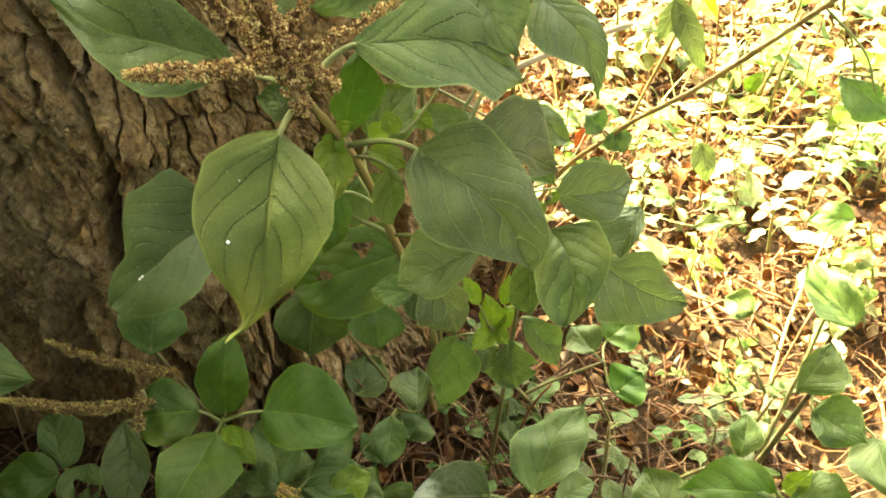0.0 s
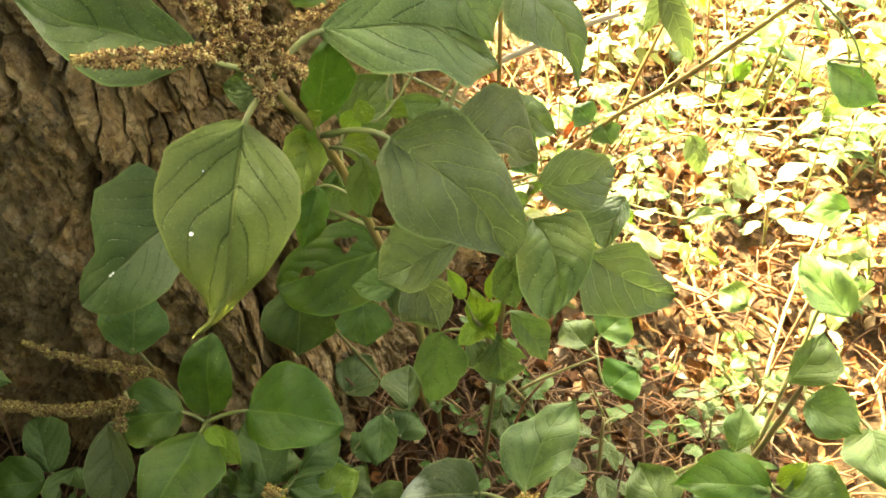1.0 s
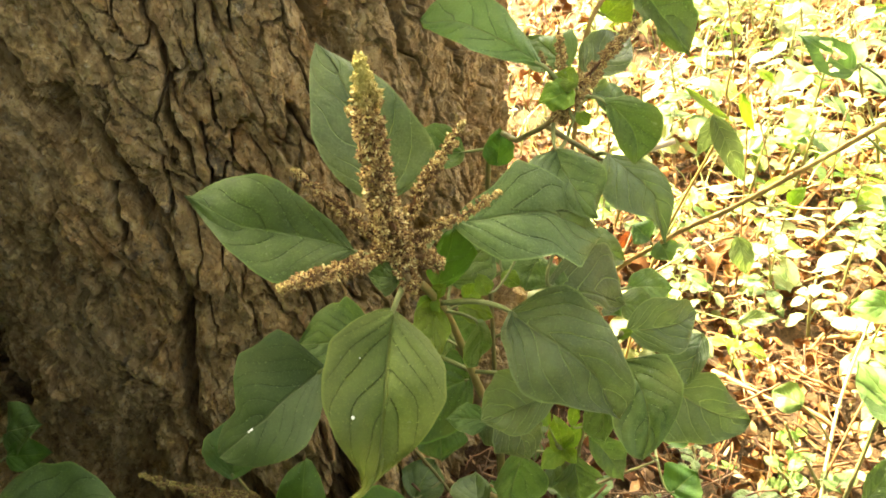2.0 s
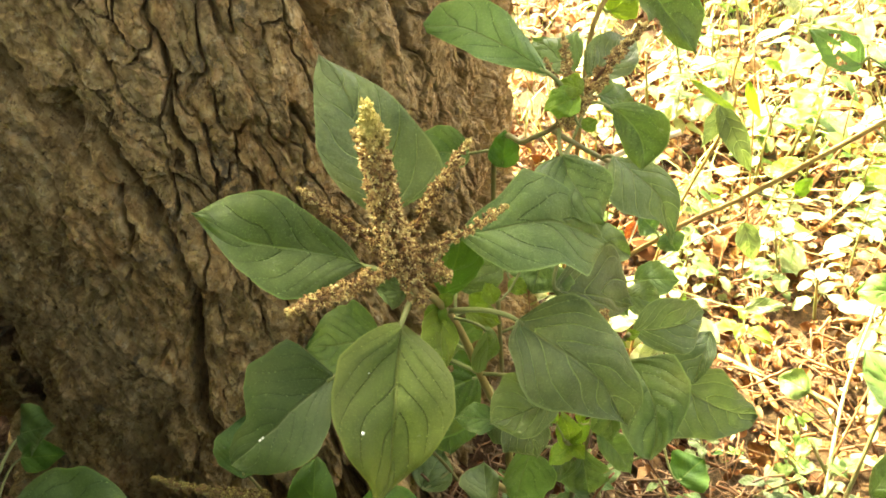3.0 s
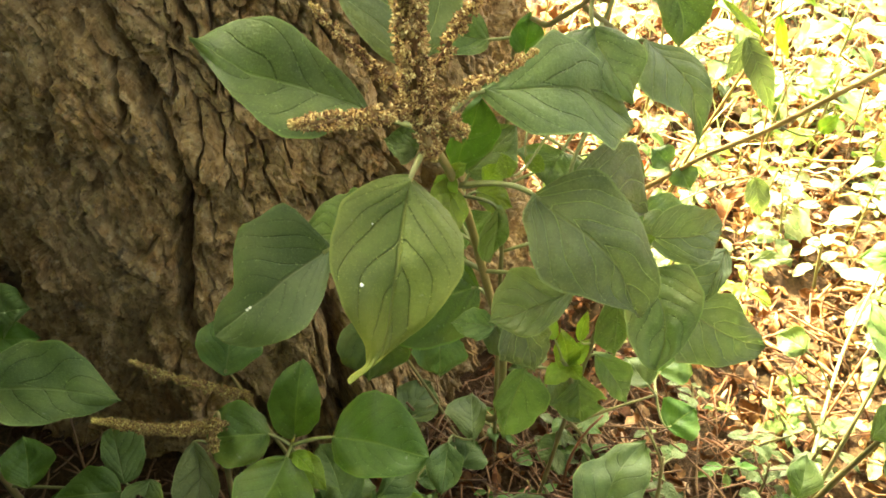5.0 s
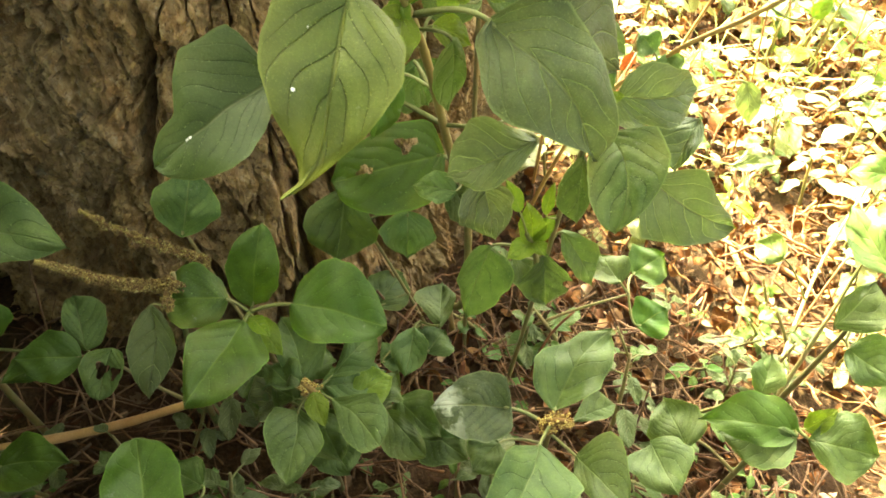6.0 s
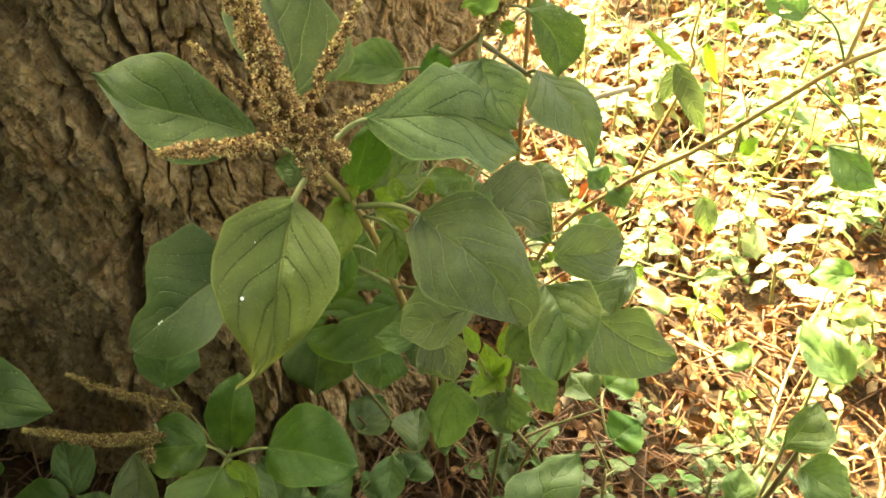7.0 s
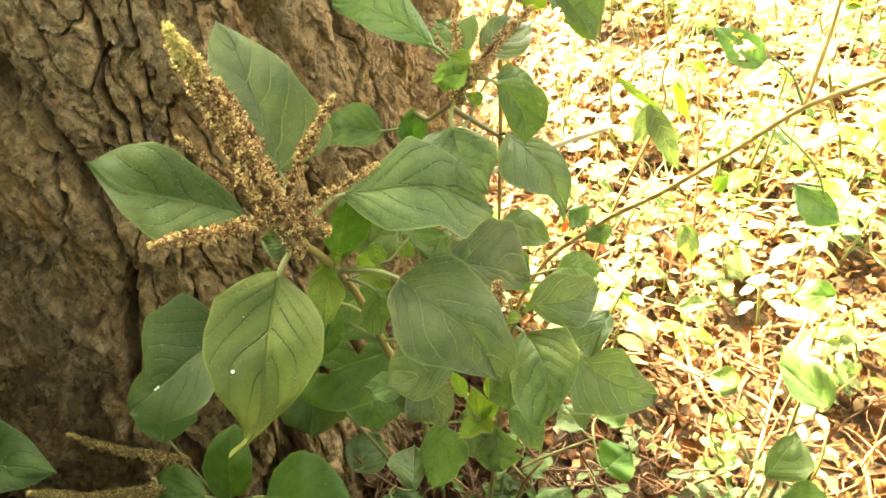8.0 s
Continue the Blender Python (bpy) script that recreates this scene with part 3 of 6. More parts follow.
def build_tree():
    e = new("tree")
    e.location = (*TREE, 0)
    ORIGIN[e.name] = Vector((*TREE, 0))
    tagged(e, "old tree trunk with rugged brown furrowed bark", "tree")
    # the side that is passed near is fine, the rest coarse
    a = np.concatenate([np.linspace(-2.15, 0.35, 1000), np.linspace(0.35, 4.1332, 160)[1:]])
    z = np.concatenate([np.arange(-0.06, 0.70, 0.00105), 0.70 + np.cumsum(0.002 * 1.06 ** np.arange(82))])
    A, Z = np.meshgrid(a, z, indexing="ij")
    s = A * TREE_R
    lean = s + (0.20 - 0.12 * np.clip((A + 1.3) / 1.2, 0, 1)) * (Z - 0.35)      # the furrows slant
    wx = lean + 0.026 * (fbm(lean * 16 + 3, Z * 9, 11) - 0.5) + 0.011 * (fbm(lean * 120, Z * 60, 13) - 0.5)
    wz = Z + 0.080 * (fbm(lean * 20, Z * 12 + 5, 12) - 0.5) + 0.016 * (fbm(lean * 90, Z * 90 + 5, 14) - 0.5)
    # long furrows that branch and close again
    r1 = np.abs(2 * fbm(wx * 13 + 1, wz * 2.8, 41, 3) - 1)
    r2 = np.abs(2 * fbm(wx * 32 + 7, wz * 9, 43, 3) - 1)
    furrow = np.exp(-(r1 / 0.062) ** 2) * (0.55 + 0.9 * fbm(lean * 12, Z * 9, 44, 2))
    groove = np.exp(-(r2 / 0.040) ** 2) * np.clip(fbm(lean * 22, Z * 16, 45, 2) * 4 - 1.2, 0, 1)
    # the crust between them is broken into blocks, with chips fallen off in layers
    g1, g2, gval, gtilt = cells(wx * 46 + 3, wz * 25, 2)
    crack = np.clip(1 - (g2 - g1) / 0.075, 0, 1) ** 0.5 * np.clip(fbm(lean * 34, Z * 26, 38, 3) * 6 - 2.2, 0, 1)
    k1, k2, kval, ktilt = cells(wx * 125 + fbm(wx * 60, wz * 60, 21) * 1.6, wz * 84, 7)
    chip = np.clip(1 - (k2 - k1) / 0.12, 0, 1) * (kval > 0.5)
    lay = fbm(lean * 34 + 5, Z * 24 + 2, 36, 4, 0.55) * 9
    lay = (np.floor(lay) + np.clip((lay - np.floor(lay)) * 9, 0, 1)) / 9
    low = np.clip(1.3 - Z / 0.42, 0.2, 1.25)                   # the crust is thicker towards the foot
    h = -(0.028 + 0.022 * low) * furrow - 0.019 * groove - 0.016 * crack
    h += (0.0050 * (gval - 0.5) + 0.016 * gtilt) * (0.5 + 0.7 * low) + 0.0018 * (kval - 0.5) + 0.0040 * ktilt - 0.0016 * chip
    h += 0.016 * (fbm(lean * 7 + 9, Z * 2.4, 31, 3) - 0.5) + 0.0026 * (fbm(s * 230, Z * 200, 32, 4, 0.7) - 0.5) + (0.014 + 0.016 * low) * (lay - 0.5)
    h += 0.026 * low * (fbm(lean * 30 + 2, Z * 18, 39, 2) - 0.5)
    flare = 0.055 * np.exp(-np.maximum(Z, 0) / 0.10) * (0.7 + 0.5 * np.sin(A * 5 + 0.6))
    R = TREE_R - 0.010 + h + flare - 0.004 * Z
    X, Y = TREE[0] + R * np.cos(A), TREE[1] + R * np.sin(A)
    n, m = X.shape
    i = np.arange((n - 1) * m).reshape(n - 1, m)[:, :-1].ravel()
    f = np.stack([i, i + m, i + m + 1, i + 1], 1)
    verts = np.stack([X, Y, Z], -1).reshape(-1, 3)
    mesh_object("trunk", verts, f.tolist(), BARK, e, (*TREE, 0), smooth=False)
    # unseen limbs and crown over the place, added to hold back sky light
    rng = np.random.default_rng(5)
    for k in range(7):
        a = k * 0.9 + rng.uniform(-0.2, 0.2)
        o = np.array([TREE[0], TREE[1], 0.0])
        d = np.array([math.cos(a), math.sin(a), 0])
        line = smooth_line([o + (0, 0, 3.6), o + d * 0.4 + (0, 0, 4.4), o + d * 1.0 + (0, 0, 5.4), o + d * 1.5 + (0, 0.6, 6.3)])
        v, f = tube(line, 0.12, 0.03, 10, 0.06, rng)
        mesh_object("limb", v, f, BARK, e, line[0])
    n = 9500
    p = rng.normal(size=(n, 3))
    p /= np.linalg.norm(p, axis=1)[:, None]
    p *= (rng.uniform(0.25, 1, n) ** 0.4 * (0.8 + 0.35 * fbm(p[:, 0] * 2 + 5, p[:, 1] * 2 + p[:, 2] * 2, 41)))[:, None]
    low = (np.arange(n) >= 5000)[:, None]                # these leaves hang lower, away from the sun, to block the sky overhead
    c = np.where(low, p * np.array([2.6, 2.1, 0.9]) + np.array([TREE[0] + 0.1, TREE[1] - 1.3, 4.3]), p * np.array([2.3, 2.3, 1.5]) + np.array([TREE[0] - 0.3, TREE[1] + 0.9, 6.6]))
    l, w = rng.uniform(0.08, 0.16, n), rng.uniform(0.035, 0.065, n)
    d = rng.normal(size=(n, 3)) * (1, 1, 0.5)
    d /= np.linalg.norm(d, axis=1)[:, None]
    q = np.cross(d, rng.normal(size=(n, 3)))
    q /= np.linalg.norm(q, axis=1)[:, None]
    nn = np.cross(d, q)
    V = np.stack([c - d * l[:, None], c + q * w[:, None] + nn * (w * 0.3)[:, None], c + d * l[:, None], c - q * w[:, None] + nn * (w * 0.3)[:, None]], 1).reshape(-1, 3)
    i = np.arange(n)[:, None] * 4
    F = np.concatenate([i + np.array([0, 1, 2]), i + np.array([0, 2, 3])])
    uv = np.tile(np.array([[0, 0.5], [0.4, 0.9], [1, 0.5], [0.4, 0.1]]), (n, 1))
    mesh_object("crown", V, F.tolist(), WEED, e, (TREE[0], TREE[1], 6.5), uv, vein=uv * 5, label="unseen leafy crown added overhead to block sky light")
    return e


tree = build_tree()


# ---- the plants ----
main_plant = plant("amaranth", (0.002, 0.406, 0.0), "green amaranth in seed with brown spikes, standing before the trunk")
stem(main_plant, [(0.002, 0.406, -0.01), (-0.012, 0.405, 0.065), (-0.004, 0.335, 0.16), (-0.008, 0.300, 0.27), (-0.0212, 0.2728, 0.339), (-0.0321, 0.2568, 0.392), (-0.040, 0.240, 0.425),
                  (-0.0455, 0.224, 0.447), (-0.052, 0.2145, 0.468)], 0.0030, 0.0013, MAIN_STEM, label="yellowish green ribbed stem")
spike(main_plant, [(-0.050, 0.2165, 0.464), (-0.0515, 0.196, 0.494), (-0.050, 0.168, 0.531), (-0.0468, 0.1387, 0.565)], 0.0059, taper=0.62, tip=1.0, label="long brown seed spike with a yellow tip")
spike(main_plant, [(-0.052, 0.215, 0.468), (-0.066, 0.196, 0.474), (-0.0824, 0.1706, 0.4849)], 0.0037)
spike(main_plant, [(-0.051, 0.215, 0.468), (-0.034, 0.220, 0.473), (-0.0142, 0.2228, 0.4852)], 0.0030)
spike(main_plant, [(-0.052, 0.216, 0.468), (-0.068, 0.217, 0.482), (-0.0824, 0.2135, 0.501)], 0.0028)
spike(main_plant, [(-0.051, 0.216, 0.470), (-0.055, 0.213, 0.498), (-0.0607, 0.2030, 0.5268)], 0.0028)
spike(main_plant, [(-0.051, 0.216, 0.470), (-0.040, 0.217, 0.492), (-0.0264, 0.2133, 0.5163)], 0.0032)
spike(main_plant, [(-0.051, 0.215, 0.468), (-0.043, 0.219, 0.461), (-0.0351, 0.2227, 0.455)], 0.0043, taper=0.15)
spike(main_plant, [(-0.051, 0.215, 0.468), (-0.048, 0.213, 0.457), (-0.045, 0.2128, 0.4497)], 0.0043, taper=0.15)

rear_plant = plant("amaranth", (0.005, 0.405, 0.0), "smaller amaranth with a short brown seed head against the bark")
stem(rear_plant, [(0.005, 0.405, -0.01), (-0.005, 0.385, 0.22), (-0.012, 0.352, 0.425), (0.002, 0.326, 0.453), (0.012, 0.306, 0.470), (0.019, 0.292, 0.488)], 0.0018, 0.0010)
stem(rear_plant, [(0.012, 0.307, 0.469), (0.025, 0.307, 0.460), (0.040, 0.310, 0.449)], 0.0014, 0.001, name="branch")
spike(rear_plant, [(0.018, 0.294, 0.484), (0.030, 0.297, 0.500), (0.049, 0.307, 0.516)], 0.0032)
spike(rear_plant, [(0.019, 0.292, 0.486), (0.012, 0.294, 0.497), (0.006, 0.295, 0.508)], 0.0022)
spike(rear_plant, [(0.019, 0.292, 0.486), (0.016, 0.296, 0.501), (0.014, 0.299, 0.516)], 0.0028)
spike(rear_plant, [(0.019, 0.292, 0.486), (0.026, 0.291, 0.494), (0.032, 0.291, 0.501)], 0.0028)
spike(rear_plant, [(0.016, 0.298, 0.476), (0.019, 0.291, 0.486), (0.022, 0.286, 0.494)], 0.0043, taper=0.15)

side_plant = plant("amaranth", (0.04, 0.365, 0.0), "leafy amaranth shoot with blistered green leaves")
stem(side_plant, [(0.04, 0.365, -0.01), (0.043, 0.325, 0.18), (0.043, 0.292, 0.30), (0.046, 0.280, 0.352), (0.050, 0.274, 0.372)], 0.0017, 0.0012)
stem(side_plant, [(0.045, 0.312, 0.20), (0.034, 0.302, 0.245), (0.026, 0.292, 0.268)], 0.002, 0.0012, name="branch")
stem(side_plant, [(0.044, 0.292, 0.30), (0.07, 0.294, 0.325), (0.09, 0.302, 0.33)], 0.0016, 0.001, name="branch")
spike(side_plant, [(0.038, 0.272, 0.376), (0.036, 0.270, 0.385), (0.035, 0.270, 0.392)], 0.0028, taper=0.2, label="small dark seed cluster")

low_plant = plant("weed", (-0.125, 0.335, 0.0), "low weed with smooth round fresh green leaves", "plant")
stem(low_plant, [(-0.125, 0.335, -0.01), (-0.13, 0.295, 0.11), (-0.132, 0.264, 0.214)], 0.0028, 0.0014)
stem(low_plant, [(-0.129, 0.30, 0.10), (-0.155, 0.297, 0.18), (-0.170, 0.289, 0.250)], 0.0016, 0.001, name="branch")

spike_plant = plant("amaranth", (-0.19, 0.30, 0.0), "young amaranth with slender olive seed spikes beside the trunk")
stem(spike_plant, [(-0.19, 0.30, -0.01), (-0.185, 0.28, 0.12), (-0.170, 0.262, 0.245)], 0.003, 0.0014)
stem(spike_plant, [(-0.188, 0.295, 0.05), (-0.225, 0.285, 0.10), (-0.25, 0.285, 0.13)], 0.0016, 0.001, name="branch")
spike(spike_plant, [(-0.1580, 0.284, 0.232), (-0.190, 0.263, 0.272), (-0.2070, 0.2587, 0.2905)], 0.0037, label="olive brown seed spike", mat=OLIVE_SPIKE)
spike(spike_plant, [(-0.1580, 0.280, 0.216), (-0.187, 0.240, 0.258), (-0.2056, 0.2131, 0.2996)], 0.0045, label="olive brown seed spike", mat=OLIVE_SPIKE)
spike(spike_plant, [(-0.1690, 0.258, 0.246), (-0.172, 0.250, 0.238), (-0.168, 0.245, 0.232)], 0.0043, taper=0.2, mat=OLIVE_SPIKE)

left_plant = plant("weed", (-0.33, 0.29, 0.0), "weed with large pointed green leaves beside the trunk", "plant")
stem(left_plant, [(-0.33, 0.29, -0.01), (-0.335, 0.275, 0.14), (-0.31, 0.25, 0.28)], 0.003, 0.0015)

front_plant = plant("weed", (-0.165, 0.135, 0.0), "low green weed among dry stalks", "plant")
stem(front_plant, [(-0.165, 0.135, -0.01), (-0.16, 0.14, 0.1), (-0.158, 0.142, 0.185)], 0.0025, 0.0014)

flower_plant = plant("weed", (-0.085, 0.265, 0.0), "low bushy weed with a tiny straw-coloured flower cluster", "plant")
stem(flower_plant, [(-0.085, 0.265, -0.01), (-0.09, 0.25, 0.09), (-0.094, 0.243, 0.168)], 0.0026, 0.0014)
stem(flower_plant, [(-0.089, 0.252, 0.08), (-0.065, 0.256, 0.12), (-0.055, 0.26, 0.155)], 0.0016, 0.001, name="branch")
spike(flower_plant, [(-0.092, 0.243, 0.164), (-0.094, 0.240, 0.176), (-0.098, 0.239, 0.182)], 0.0066, name="flower_head", taper=0.1, density=0.5, mat=PALE_SPIKE)

broad_plant = plant("weed", (0.06, 0.275, 0.0), "weed with broad wavy leaves and a straw-coloured flower cluster", "plant")
stem(broad_plant, [(0.06, 0.275, -0.01), (0.058, 0.255, 0.08), (0.056, 0.243, 0.158)], 0.0028, 0.0015)
spike(broad_plant, [(0.050, 0.243, 0.150), (0.057, 0.239, 0.164), (0.066, 0.236, 0.168)], 0.0070, name="flower_head", taper=0.1, density=0.5, mat=PALE_SPIKE)

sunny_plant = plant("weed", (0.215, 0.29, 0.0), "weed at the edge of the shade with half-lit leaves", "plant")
stem(sunny_plant, [(0.215, 0.29, -0.01), (0.212, 0.275, 0.08), (0.213, 0.257, 0.152)], 0.0026, 0.0014)
stem(sunny_plant, [(0.213, 0.28, 0.05), (0.18, 0.285, 0.08), (0.155, 0.275, 0.1)], 0.0015, 0.001, name="branch")

tall_side_plant = plant("weed", (0.265, 0.36, 0.0), "tall weed with pale sunlit leaves", "plant")
stem(tall_side_plant, [(0.265, 0.36, -0.01), (0.255, 0.33, 0.11), (0.228, 0.285, 0.225)], 0.003, 0.0014)
stem(tall_side_plant, [(0.262, 0.35, 0.05), (0.285, 0.38, 0.13), (0.295, 0.395, 0.19)], 0.002, 0.0012, name="branch")
stem(tall_side_plant, [(0.266, 0.362, 0.02), (0.34, 0.5, 0.06), (0.41, 0.6, 0.10)], 0.002, 0.0012, name="branch")

shade_plant = plant("weed", (-0.01, 0.40, 0.0), "small shaded weeds under the amaranth", "plant")
stem(shade_plant, [(-0.01, 0.40, -0.01), (-0.03, 0.375, 0.06), (-0.035, 0.35, 0.115)], 0.002, 0.001)
stem(shade_plant, [(-0.01, 0.405, -0.01), (-0.05, 0.41, 0.08), (-0.08, 0.375, 0.19)], 0.002, 0.001, name="branch")
stem(shade_plant, [(0.0, 0.405, -0.005), (0.08, 0.42, 0.05), (0.14, 0.42, 0.09)], 0.002, 0.001, name="branch")

stick_plant = plant("tall_weed", (0.045, 0.56, 0.0), "tall woody weed with a long brown slanting stem", "plant")
stem(stick_plant, [(0.045, 0.56, -0.01), (0.085, 0.51, 0.20), (0.129, 0.469, 0.290), (0.168, 0.442, 0.338), (0.203, 0.406, 0.397), (0.221, 0.385, 0.430), (0.243, 0.367, 0.453), (0.275, 0.340, 0.485)],
     0.0020, 0.0015, WOODY, label="long brown woody stem")
stem(stick_plant, [(0.221, 0.385, 0.430), (0.226, 0.391, 0.458), (0.230, 0.397, 0.484), (0.231, 0.40, 0.52)], 0.0014, 0.0011, WOODY, name="branch")
stem(stick_plant, [(0.221, 0.385, 0.430), (0.212, 0.392, 0.448), (0.199, 0.40, 0.457)], 0.0008, 0.0006, PETIOLE, name="twig")
stem(stick_plant, [(0.06, 0.55, 0.10), (0.045, 0.42, 0.40), (0.042, 0.389, 0.481), (0.058, 0.403, 0.508), (0.066, 0.41, 0.53)], 0.0016, 0.0012, WOODY, name="branch")
stem(stick_plant, [(0.055, 0.40, 0.503), (0.066, 0.39, 0.512), (0.072, 0.383, 0.512)], 0.0008, 0.0006, PETIOLE, name="twig")
stem(stick_plant, [(0.213, 0.396, 0.414), (0.235, 0.38, 0.395), (0.244, 0.37, 0.375)], 0.0008, 0.0006, PETIOLE, name="twig")

seed_weed = plant("tall_weed", (0.150, 0.60, 0.0), "slender weed with bare brown seed twigs in the sun", "plant")
stem(seed_weed, [(0.150, 0.60, -0.01), (0.158, 0.57, 0.20), (0.182, 0.530, 0.355), (0.179, 0.530, 0.386), (0.180, 0.530, 0.411)], 0.0016, 0.0009, WOODY)
stem(seed_weed, [(0.180, 0.530, 0.411), (0.175, 0.530, 0.429), (0.169, 0.530, 0.450), (0.164, 0.530, 0.466)], 0.0008, 0.0005, WOODY, name="twig")
stem(seed_weed, [(0.180, 0.530, 0.411), (0.189, 0.530, 0.417), (0.200, 0.530, 0.421)], 0.0007, 0.0004, WOODY, name="twig")
stem(seed_weed, [(0.181, 0.530, 0.374), (0.190, 0.530, 0.384), (0.200, 0.530, 0.395), (0.211, 0.530, 0.405)], 0.0008, 0.0004, WOODY, name="twig")
spike(seed_weed, [(0.182, 0.530, 0.413), (0.189, 0.530, 0.425), (0.197, 0.530, 0.444), (0.201, 0.530, 0.460)], 0.0020, label="thin brown seed spike")


leaf(main_plant, (-0.0536, 0.2043, 0.4465), (-0.0709, 0.1604, 0.3952), (0.2546, -0.7752, 0.5781), 0.0453, mat=AGED,
     left=(0.06, 0.20, 0.28, 0.29, 0.24, 0.15, 0.06, 0.03, 0.02), right=(0.09, 0.20, 0.31, 0.34, 0.31, 0.24, 0.09, 0.009, 0.01), rib=(-0.002, -0.007, -0.02, -0.04, -0.06, -0.09, -0.10, -0.07, -0.02))
leaf(main_plant, (-0.0893, 0.2291, 0.3950), (-0.1356, 0.2107, 0.3624), (-0.1288, -0.7738, 0.6202), 0.0507, mat=DEEP, quilt=0.15, wave=0.35,
     left=(0.05, 0.15, 0.27, 0.36, 0.33, 0.29, 0.23, 0.15, 0.09), right=(0.40, 0.42, 0.42, 0.45, 0.37, 0.18, 0.16, 0.11, 0.06), rib=(0.000, 0.001, 0.002, 0.001, -0.02, -0.01, -0.008, -0.004, -0.001))
leaf(main_plant, (-0.0083, 0.2270, 0.4260), (0.0341, 0.2082, 0.3842), (0.2290, -0.7793, 0.5833), 0.0440, mat=GREY,
     left=(0.21, 0.32, 0.37, 0.34, 0.30, 0.24, 0.21, 0.18, 0.14), right=(0.17, 0.23, 0.32, 0.39, 0.36, 0.27, 0.15, 0.06, 0.02), rib=(-0.003, -0.01, -0.02, -0.05, -0.07, -0.08, -0.05, -0.03, -0.009))
leaf(main_plant, (-0.0690, 0.2266, 0.4588), (-0.1281, 0.2313, 0.4818), (0.2217, -0.6732, 0.7055), 0.0355, mat=HERB,
     left=(0.04, 0.14, 0.27, 0.31, 0.25, 0.16, 0.09, 0.05, 0.01), right=(0.02, 0.07, 0.13, 0.21, 0.28, 0.29, 0.21, 0.12, 0.04), rib=(0.002, 0.008, -0.002, -0.03, -0.06, -0.08, -0.05, -0.02, -0.007))
leaf(main_plant, (-0.0582, 0.2479, 0.4681), (-0.0818, 0.2771, 0.5211), (0.2807, -0.7826, 0.5557), 0.0369, mat=GREY, wave=0.5,
     left=(0.07, 0.17, 0.25, 0.30, 0.29, 0.24, 0.17, 0.11, 0.03), right=(0.31, 0.37, 0.36, 0.31, 0.27, 0.21, 0.12, 0.06, 0.02), rib=(0.005, 0.02, 0.03, 0.04, 0.03, 0.04, 0.04, 0.03, 0.01))
leaf(main_plant, (-0.0292, 0.2359, 0.4642), (0.0326, 0.2626, 0.4370), (0.5164, -0.4579, 0.7237), 0.0448, wave=0.4,
     left=(0.04, 0.11, 0.16, 0.31, 0.27, 0.22, 0.12, 0.07, 0.03), right=(0.05, 0.15, 0.27, 0.28, 0.26, 0.33, 0.19, 0.10, 0.03), rib=(-0.004, -0.01, -0.03, -0.05, -0.07, -0.06, -0.05, -0.03, -0.009))
leaf(main_plant, (-0.0394, 0.2509, 0.4199), (-0.0293, 0.2434, 0.4564), (0.2643, -0.9279, -0.2631), 0.0203, peak=0.56, skew=0.20, mat=FRESH)
leaf(main_plant, (-0.0327, 0.2813, 0.4004), (-0.0122, 0.2907, 0.4206), (-0.1334, -0.8377, 0.5296), 0.0280)
leaf(main_plant, (-0.0404, 0.2417, 0.4209), (-0.0388, 0.2110, 0.4155), (0.5105, -0.1210, 0.8513), 0.0165, peak=0.48, skew=0.16, mat=YOUNG)
leaf(main_plant, (-0.0218, 0.2368, 0.4132), (-0.0204, 0.2538, 0.3678), (0.5808, -0.7680, -0.2700), 0.0154, peak=0.30, skew=0.38)
leaf(main_plant, (-0.0260, 0.3126, 0.3031), (-0.0852, 0.3020, 0.2867), (-0.0892, -0.6599, 0.7461), 0.0541, holes=((0.27, 0.42, 0.07), (0.68, 0.1, 0.055)), fold=0.05, wave=0.5, mat=FRESH,
     left=(0.14, 0.29, 0.40, 0.43, 0.42, 0.39, 0.32, 0.25, 0.16), right=(0.27, 0.34, 0.36, 0.37, 0.34, 0.30, 0.23, 0.15, 0.05), rib=(-0.001, -0.004, -0.009, -0.01, -0.02, -0.02, -0.01, -0.007, -0.002))
leaf(main_plant, (0.0161, 0.2459, 0.3645), (-0.0222, 0.2428, 0.3441), (-0.2833, -0.7142, 0.6400), 0.0311, peak=0.53, skew=0.24, mat=GREY)
leaf(main_plant, (-0.0022, 0.2746, 0.3154), (0.0071, 0.2652, 0.2852), (0.1685, -0.9247, 0.3413), 0.0298, peak=0.35, skew=0.13, mat=GREY)
leaf(main_plant, (-0.0765, 0.2905, 0.3600), (-0.1207, 0.2983, 0.3467), (-0.3287, -0.5184, 0.7895), 0.0450)
leaf(main_plant, (-0.0523, 0.2234, 0.4475), (-0.0630, 0.2209, 0.4524), (0.4303, -0.6761, 0.5981), 0.0140)
leaf(main_plant, (-0.0469, 0.2698, 0.3762), (-0.0561, 0.2557, 0.3503), (0.0012, -0.8770, 0.4805), 0.0160, mat=FRESH)
leaf(main_plant, (-0.0164, 0.2746, 0.3096), (-0.0394, 0.2779, 0.3085), (-0.1252, -0.5943, 0.7944), 0.0170)
leaf(main_plant, (-0.0184, 0.2846, 0.3057), (-0.0046, 0.2768, 0.2814), (0.2871, -0.8514, 0.4389), 0.0200)
leaf(main_plant, (-0.0296, 0.2505, 0.4116), (-0.0144, 0.2497, 0.4047), (0.2580, -0.7094, 0.6559), 0.0130, mat=YOUNG)
